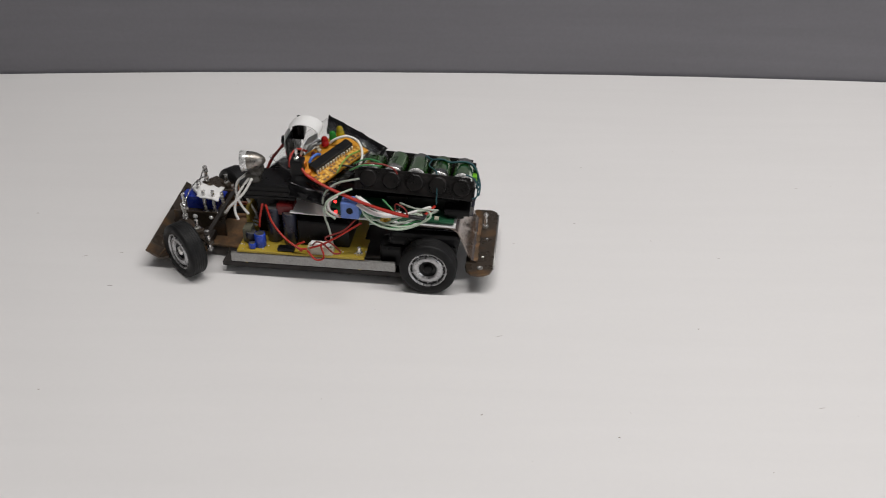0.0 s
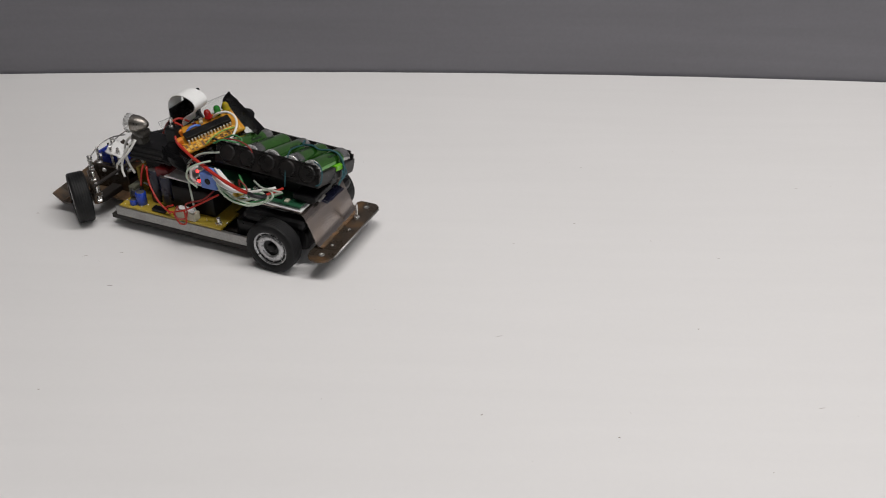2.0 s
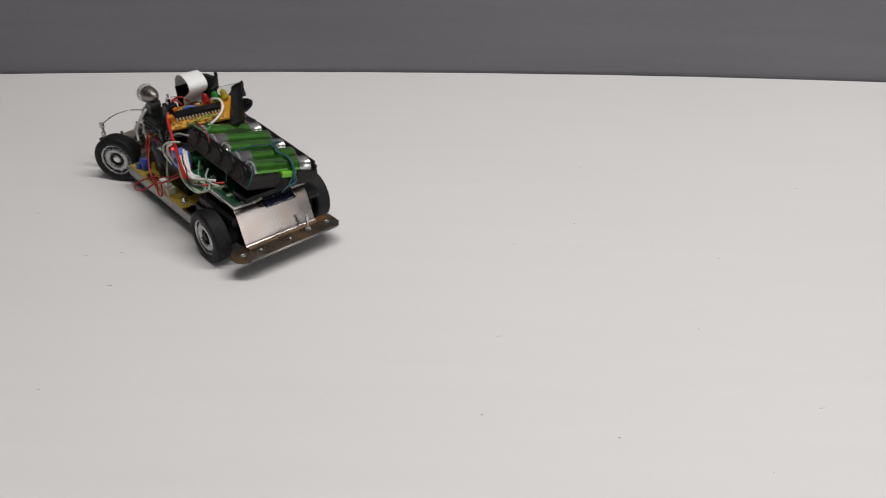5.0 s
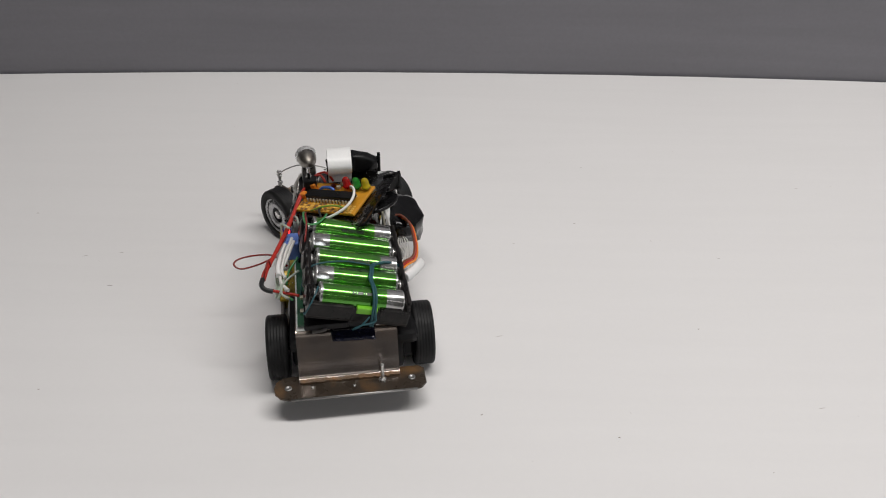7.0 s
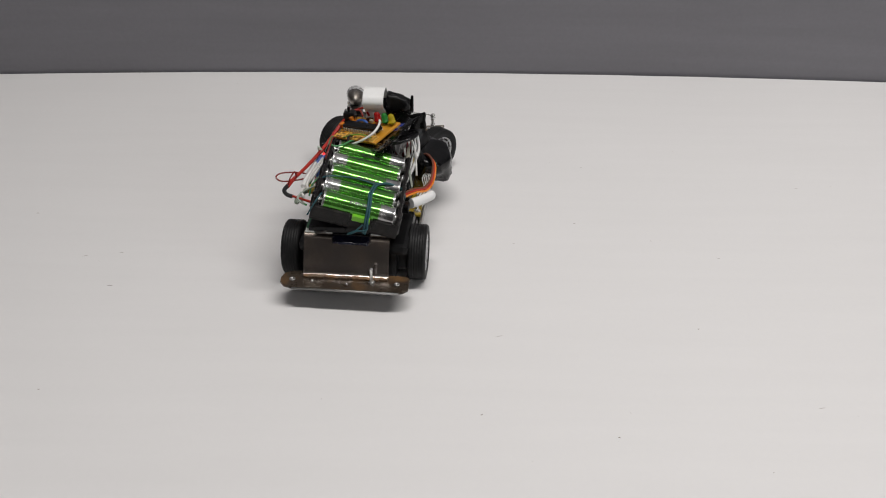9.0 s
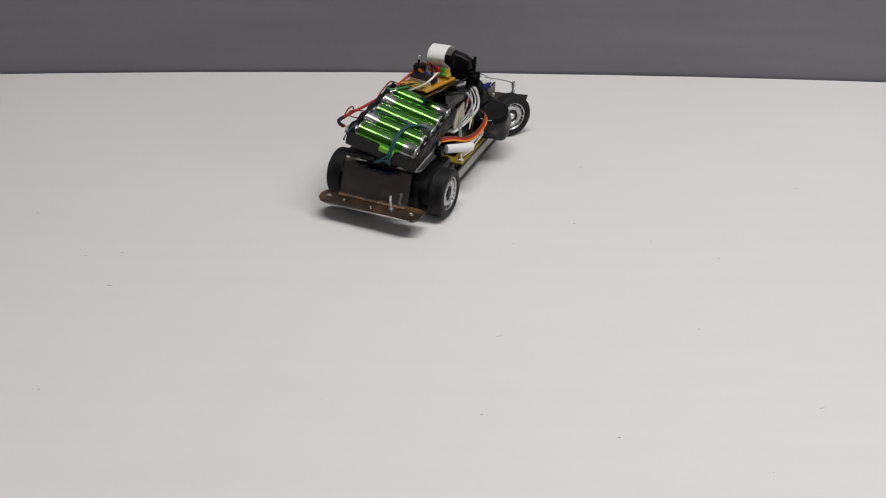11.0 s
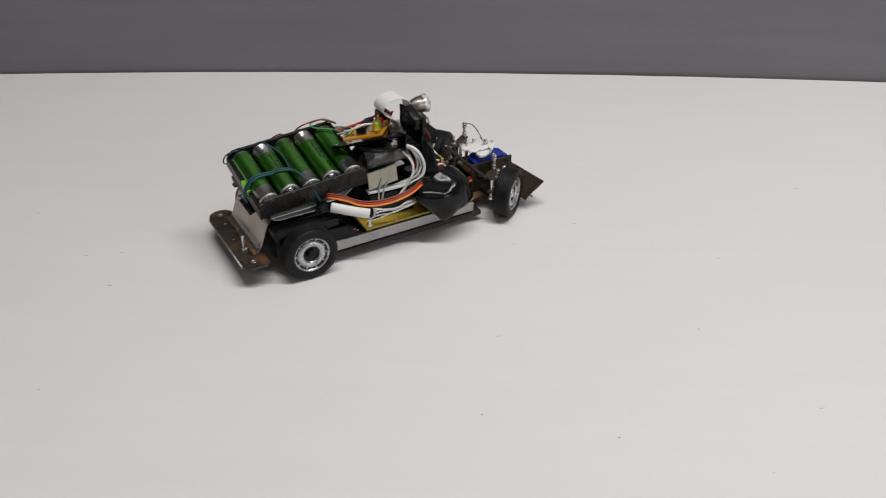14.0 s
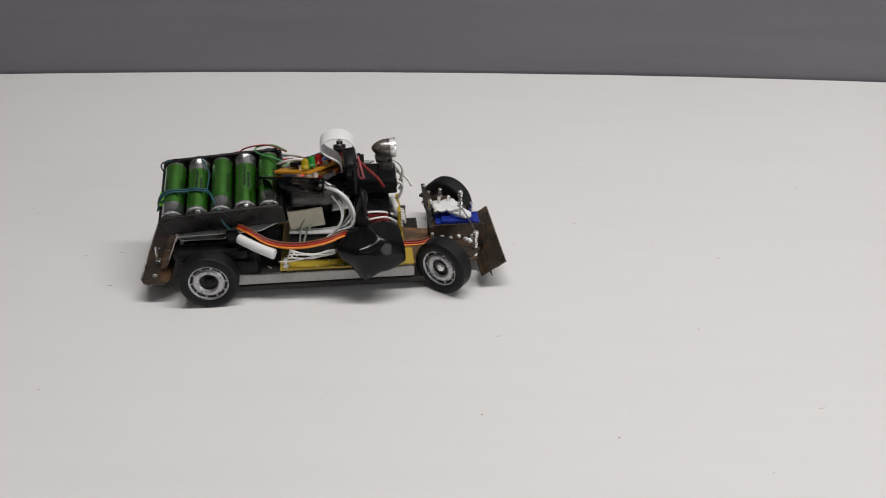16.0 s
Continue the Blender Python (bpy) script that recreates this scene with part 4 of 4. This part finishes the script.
lead("power_wire", M_WRED, "thick red power wire", [(92, 22, 80), (86, 27, 75), (72, 32, 70), (55, 38, 66), (36, 44.5, 63.5), (20, 50, 62.5), (10, 51.5, 62.4)],
     [(88, 25, 76), (76, 30, 71), (60, 35, 67), (42, 41.5, 64), (24, 47.5, 62.8), (12, 50, 62)], [(-2, 30, 59), (2, 40, 59.5), (4, 46, 60)], r=0.9)
lead("wire_curl", M_WDRED, "thin red wire curl above the tray", [(14, 50, 63), (16, 49, 67), (22, 47, 69), (23, 46, 64)], r=0.55)
lead("heat_shrink", M_WBLACK, "black sleeve on the red wire", [(13, 50.8, 62.4), (7, 51.5, 62), (4, 49, 60.8), (3, 45, 60)], r=1.5)
lead("wire_loop", M_WDRED, "thin dark red wire loop sticking out", [(82, 44, 30), (77, 50, 37), (70, 60, 42), (64, 69, 44), (59.5, 72, 43), (57, 67, 41), (64, 56, 39), (72, 46, 38), (60, 42, 42), (52, 38, 49)], r=0.6)
lead("motor_wire", M_WRED, "red board wire", [(119, 31, 53), (121, 33, 44), (122, 34, 36)], [(117, 30, 52), (112, 36, 42), (102, 42, 33), (92, 44.5, 27), (86, 45, 27)],
     [(86, 45, 26), (80, 47, 20), (74, 47, 22), (76, 45, 31)], [(84, 45, 28), (74, 45, 32), (60, 42, 40), (48, 38, 47)], [(90, 44, 24), (94, 43, 28), (88, 42, 31)], r=0.75)
lead("white_wire", M_WWHITE, "white wire", [(64, 36, 66), (70, 37, 62), (70, 37, 55), (64, 36, 50)], [(52, 33, 65), (40, 38, 60), (28, 40, 57), (20, 38, 57)],
     [(50, 32, 64), (38, 37, 58.5), (26, 41, 55.5), (10, 40, 60), (0, 36, 62)], r=1.0)
lead("white_sleeve", M_WHITE, "white sleeve on a wire", [(50, 38, 62), (42, 41, 58.5), (32, 42.5, 56.8), (22, 42, 57.5)], r=1.7)
lead("grey_wire", M_WGREY, "grey-green wire", [(50, 28, 76), (66, 30, 72), (74, 34, 64), (74, 37, 52), (70, 41, 42), (68, 43, 32)], [(22, 30, 60), (10, 38, 61), (-2, 40, 62), (-4, 36, 59), (8, 40, 55), (24, 42, 50), (34, 40, 48)], r=0.75)
lead("pale_wire", M_WPALE, "pale green wire loop beside the tray", [(46, 40, 56), (36, 42, 52), (22, 43, 49), (10, 43, 51), (0, 42, 57), (2, 40, 61), (10, 40, 60), (20, 40, 55), (30, 41, 50), (42, 40, 48)],
     [(48, 38, 62), (44, 42, 55), (34, 44, 49), (20, 44, 47.5), (8, 44, 52), (3, 43, 57), (8, 41, 58.5), (18, 39, 57)], [(66, 38, 49), (72, 40, 56), (70, 40, 64), (62, 38, 69), (54, 34, 71)], r=0.75)
lead("green_wire", M_WGREEN, "green wire", [(48, 36, 60), (44, 39, 54), (36, 42, 49), (24, 43, 48), (8, 40, 53), (-4, 34, 58)], [(34, 30, 62), (26, 36, 57), (22, 38, 50)], r=0.7)
lead("board_wire", M_WWHITE, "white wire arched over the orange board", [UP @ V(p) for p in [(9, 12, 2), (12, 9, 6), (18, 4, 8), (21, -3, 7), (19, -10, 5), (12, -17, 3), (2, -21, 1)]], r=0.9)
lead("board_wire", M_WLIME, "lime wire on the orange board", [UP @ V(p) for p in [(-8, -13, 2), (0, -10, 3.5), (9, -8, 3.5), (18, -9, 2.5)]], r=0.6)
lead("board_wire", M_WBLACK, "black wire end", [UP @ V(p) for p in [(-2, -9, 2), (0, -14, 4), (4, -19, 2), (7, -24, 0)]], r=0.8)
lead("board_wire", M_WRED, "red wires beside the orange board", [UP @ V(p) for p in [(-14, 16, 2), (-18, 18, 6), (-22, 14, 7), (-26, 8, 4)]], [UP @ V(p) for p in [(-8, 17, 3), (-14, 20, 7), (-21, 19, 6), (-27, 14, 3)]], r=0.8)
lead("board_wire", M_WPINK, "pink wire at the sensor board", [(107, -9, 90), (109, -10, 80), (110, -8, 73), (107, -5, 73), (106.5, -6, 84)], r=0.7)
lead("board_wire", M_WDRED, "dark red wire at the sensor board", [(106, -8, 88), (112, -6, 80), (120, -4, 70), (124, -2, 62)], r=1.1)
lead("lamp_wire", M_WWHITE, "white lamp wires", [(130, 22, 72), (137, 24, 66), (139, 25, 58), (136, 27, 49), (131, 28, 42)], [(128, 24, 70), (134, 28, 62), (138, 30, 54), (139, 32, 46), (137, 33, 40)],
     [(126, 26, 70), (132, 30, 60), (142, 32, 50), (146, 30, 44)], [(132, 12, 60), (138, 12, 55), (136, 13, 46), (131, 14, 36), (130, 14, 30)], r=0.95)
lead("loop_wire", M_WGREEN, "thin green wire loop over the cells", [TRAY @ V(p) for p in [(45, 28, 2), (36, 30, 7), (26, 29.5, 7.5), (24, 25, 8), (28, 20, 8.5), (36, 16, 8), (45, 14, 3)]], r=0.6)
lead("loop_wire", M_WDRED, "thin dark red wire loop over the cells", [TRAY @ V(p) for p in [(12, 29.5, 3), (15, 29.5, 6.5), (23, 29, 8.8), (34, 29, 8), (45, 27, 2)]], r=0.55)
lead("side_wire", M_WWHITE, "white wires under the side ribbon", [(98, -22, 46), (110, -20, 52), (122, -16, 50), (130, -10, 44)], [(100, -24, 45), (112, -24, 49), (124, -20, 48), (132, -14, 40)], r=0.8)
bm = nb()
wire(bm, [(129, 8, 48), (132, 4, 43), (134, 0, 36)], 2.4, 6, 10)
part("white_sleeve", bm, M_WHITE, car, "white sleeve on the lamp wires")


# ---------------------------------------------------------------- movement
# seconds, place of the rear axle's middle on the board, heading in degrees
PATH = [
    (0.00, -0.0050, 0.5426, 174.4),
    (0.50, -0.0307, 0.5454, 172.1),
    (1.00, -0.0572, 0.5498, 167.4),
    (1.50, -0.0791, 0.5543, 162.5),
    (2.00, -0.1040, 0.5635, 158.4),
    (2.50, -0.1288, 0.5736, 156.3),
    (3.00, -0.1529, 0.5858, 151.3),
    (3.20, -0.1623, 0.5905, 149.4),
    (3.50, -0.1756, 0.5987, 147.4),
    (3.75, -0.1865, 0.6058, 145.8),
    (3.92, -0.1925, 0.6100, 144.8),
    (4.04, -0.1925, 0.6100, 144.8),
    (4.40, -0.1731, 0.5969, 140.7),
    (4.70, -0.1535, 0.5810, 136.3),
    (5.00, -0.1351, 0.5638, 131.9),
    (5.30, -0.1183, 0.5452, 127.5),
    (5.50, -0.1067, 0.5332, 124.4),
    (6.00, -0.0830, 0.4947, 115.7),
    (6.50, -0.0668, 0.4582, 108.2),
    (7.00, -0.0544, 0.4153, 99.2),
    (7.10, -0.0544, 0.4153, 99.2),
    (7.50, -0.0570, 0.4326, 96.6),
    (8.00, -0.0596, 0.4609, 93.8),
    (8.50, -0.0607, 0.4874, 90.5),
    (9.00, -0.0601, 0.5157, 85.7),
    (9.20, -0.0594, 0.5250, 83.8),
    (9.70, -0.0573, 0.5513, 78.9),
    (10.20, -0.0528, 0.5766, 74.1),
    (10.70, -0.0458, 0.6010, 69.6),
    (11.00, -0.0404, 0.6152, 67.2),
    (11.30, -0.0340, 0.6290, 65.2),
    (11.50, -0.0295, 0.6381, 64.2),
    (12.00, -0.0181, 0.6608, 60.9),
    (12.12, -0.0171, 0.6626, 60.6),
    (12.50, -0.0305, 0.6381, 56.9),
    (13.00, -0.0553, 0.6038, 48.8),
    (13.50, -0.0843, 0.5749, 40.1),
    (14.00, -0.1191, 0.5491, 30.8),
    (14.50, -0.1526, 0.5314, 23.9),
    (15.00, -0.1946, 0.5167, 14.5),
    (15.18, -0.2058, 0.5140, 12.4),
    (15.50, -0.1916, 0.5168, 11.1),
    (16.00, -0.1655, 0.5209, 6.8),
]
STEER = [(0, -39), (3.85, -39), (4.1, 36), (7.05, 36), (7.28, -39), (12.1, -39), (12.33, 36), (15.1, 36), (15.36, -39), (16, -39)]


def value(rows, t, i):
    for a, b in zip(rows, rows[1:]):
        if a[0] <= t <= b[0]:
            u = (t - a[0]) / (b[0] - a[0])
            return a[i] + (b[i] - a[i]) * u
    return rows[-1][i]


def motions():
    walk(car, [(t, pose(x, y, 0, 0, 0, h)) for t, x, y, h in PATH])
    # way rolled along the heading, row by row, taken at every fifth of a second
    steps = [round(0.2 * i, 2) for i in range(81)]
    rolled, total = [0.0], 0.0
    for a, b in zip(steps, steps[1:]):
        dx, dy = value(PATH, b, 1) - value(PATH, a, 1), value(PATH, b, 2) - value(PATH, a, 2)
        h = radians(0.5 * (value(PATH, a, 3) + value(PATH, b, 3)))
        total += dx * math.cos(h) + dy * math.sin(h)
        rolled.append(total)
    fine = sorted(set(steps) | {t for t, _ in STEER})
    for w, c, s in WHEELS:
        rows = []
        for t in fine:
            roll = math.degrees(value(list(zip(steps, rolled)), t, 1) * 1000 / WHEEL_R)
            d = value(STEER, t, 1)
            if c.x > 100:
                piv = V(168, s * 34, 0)
                m = Matrix.Translation(piv * K) @ Matrix.Rotation(radians(d), 4, "Z") @ Matrix.Translation((c - piv) * K) @ Matrix.Rotation(radians(roll), 4, "Y")
            else:
                m = Matrix.Translation(c * K) @ Matrix.Rotation(radians(roll), 4, "Y")
            rows.append((t, m))
        walk(w, rows)
    for kn, piv, s in KNUCKLES:
        walk(kn, [(t, Matrix.Translation(piv * K) @ Matrix.Rotation(radians(d), 4, "Z")) for t, d in STEER])
    for lk, piv, b in LINKS:
        rows = []
        for t in sorted({q for q, _ in STEER} | {4.0, 7.16, 12.2, 15.22}):
            d = radians(value(STEER, t, 1))
            end = piv + Matrix.Rotation(d, 3, "Z") @ (b - piv)
            to = HORN + Matrix.Rotation(d * 1.1, 3, "Z") @ V(2, 1, 0) - end
            rows.append((t, Matrix.Translation(end * K) @ Matrix.Rotation(math.atan2(to.y, to.x), 4, "Z")))
        walk(lk, rows)
    walk(tie, [(t, Matrix.Translation((TIE + V(15.5 * (1 - math.cos(radians(d))), -15.5 * math.sin(radians(d)), 0)) * K)) for t, d in STEER])
    walk(horn, [(t, Matrix.Translation(HORN * K) @ Matrix.Rotation(radians(d * 1.1), 4, "Z")) for t, d in STEER])


motions()
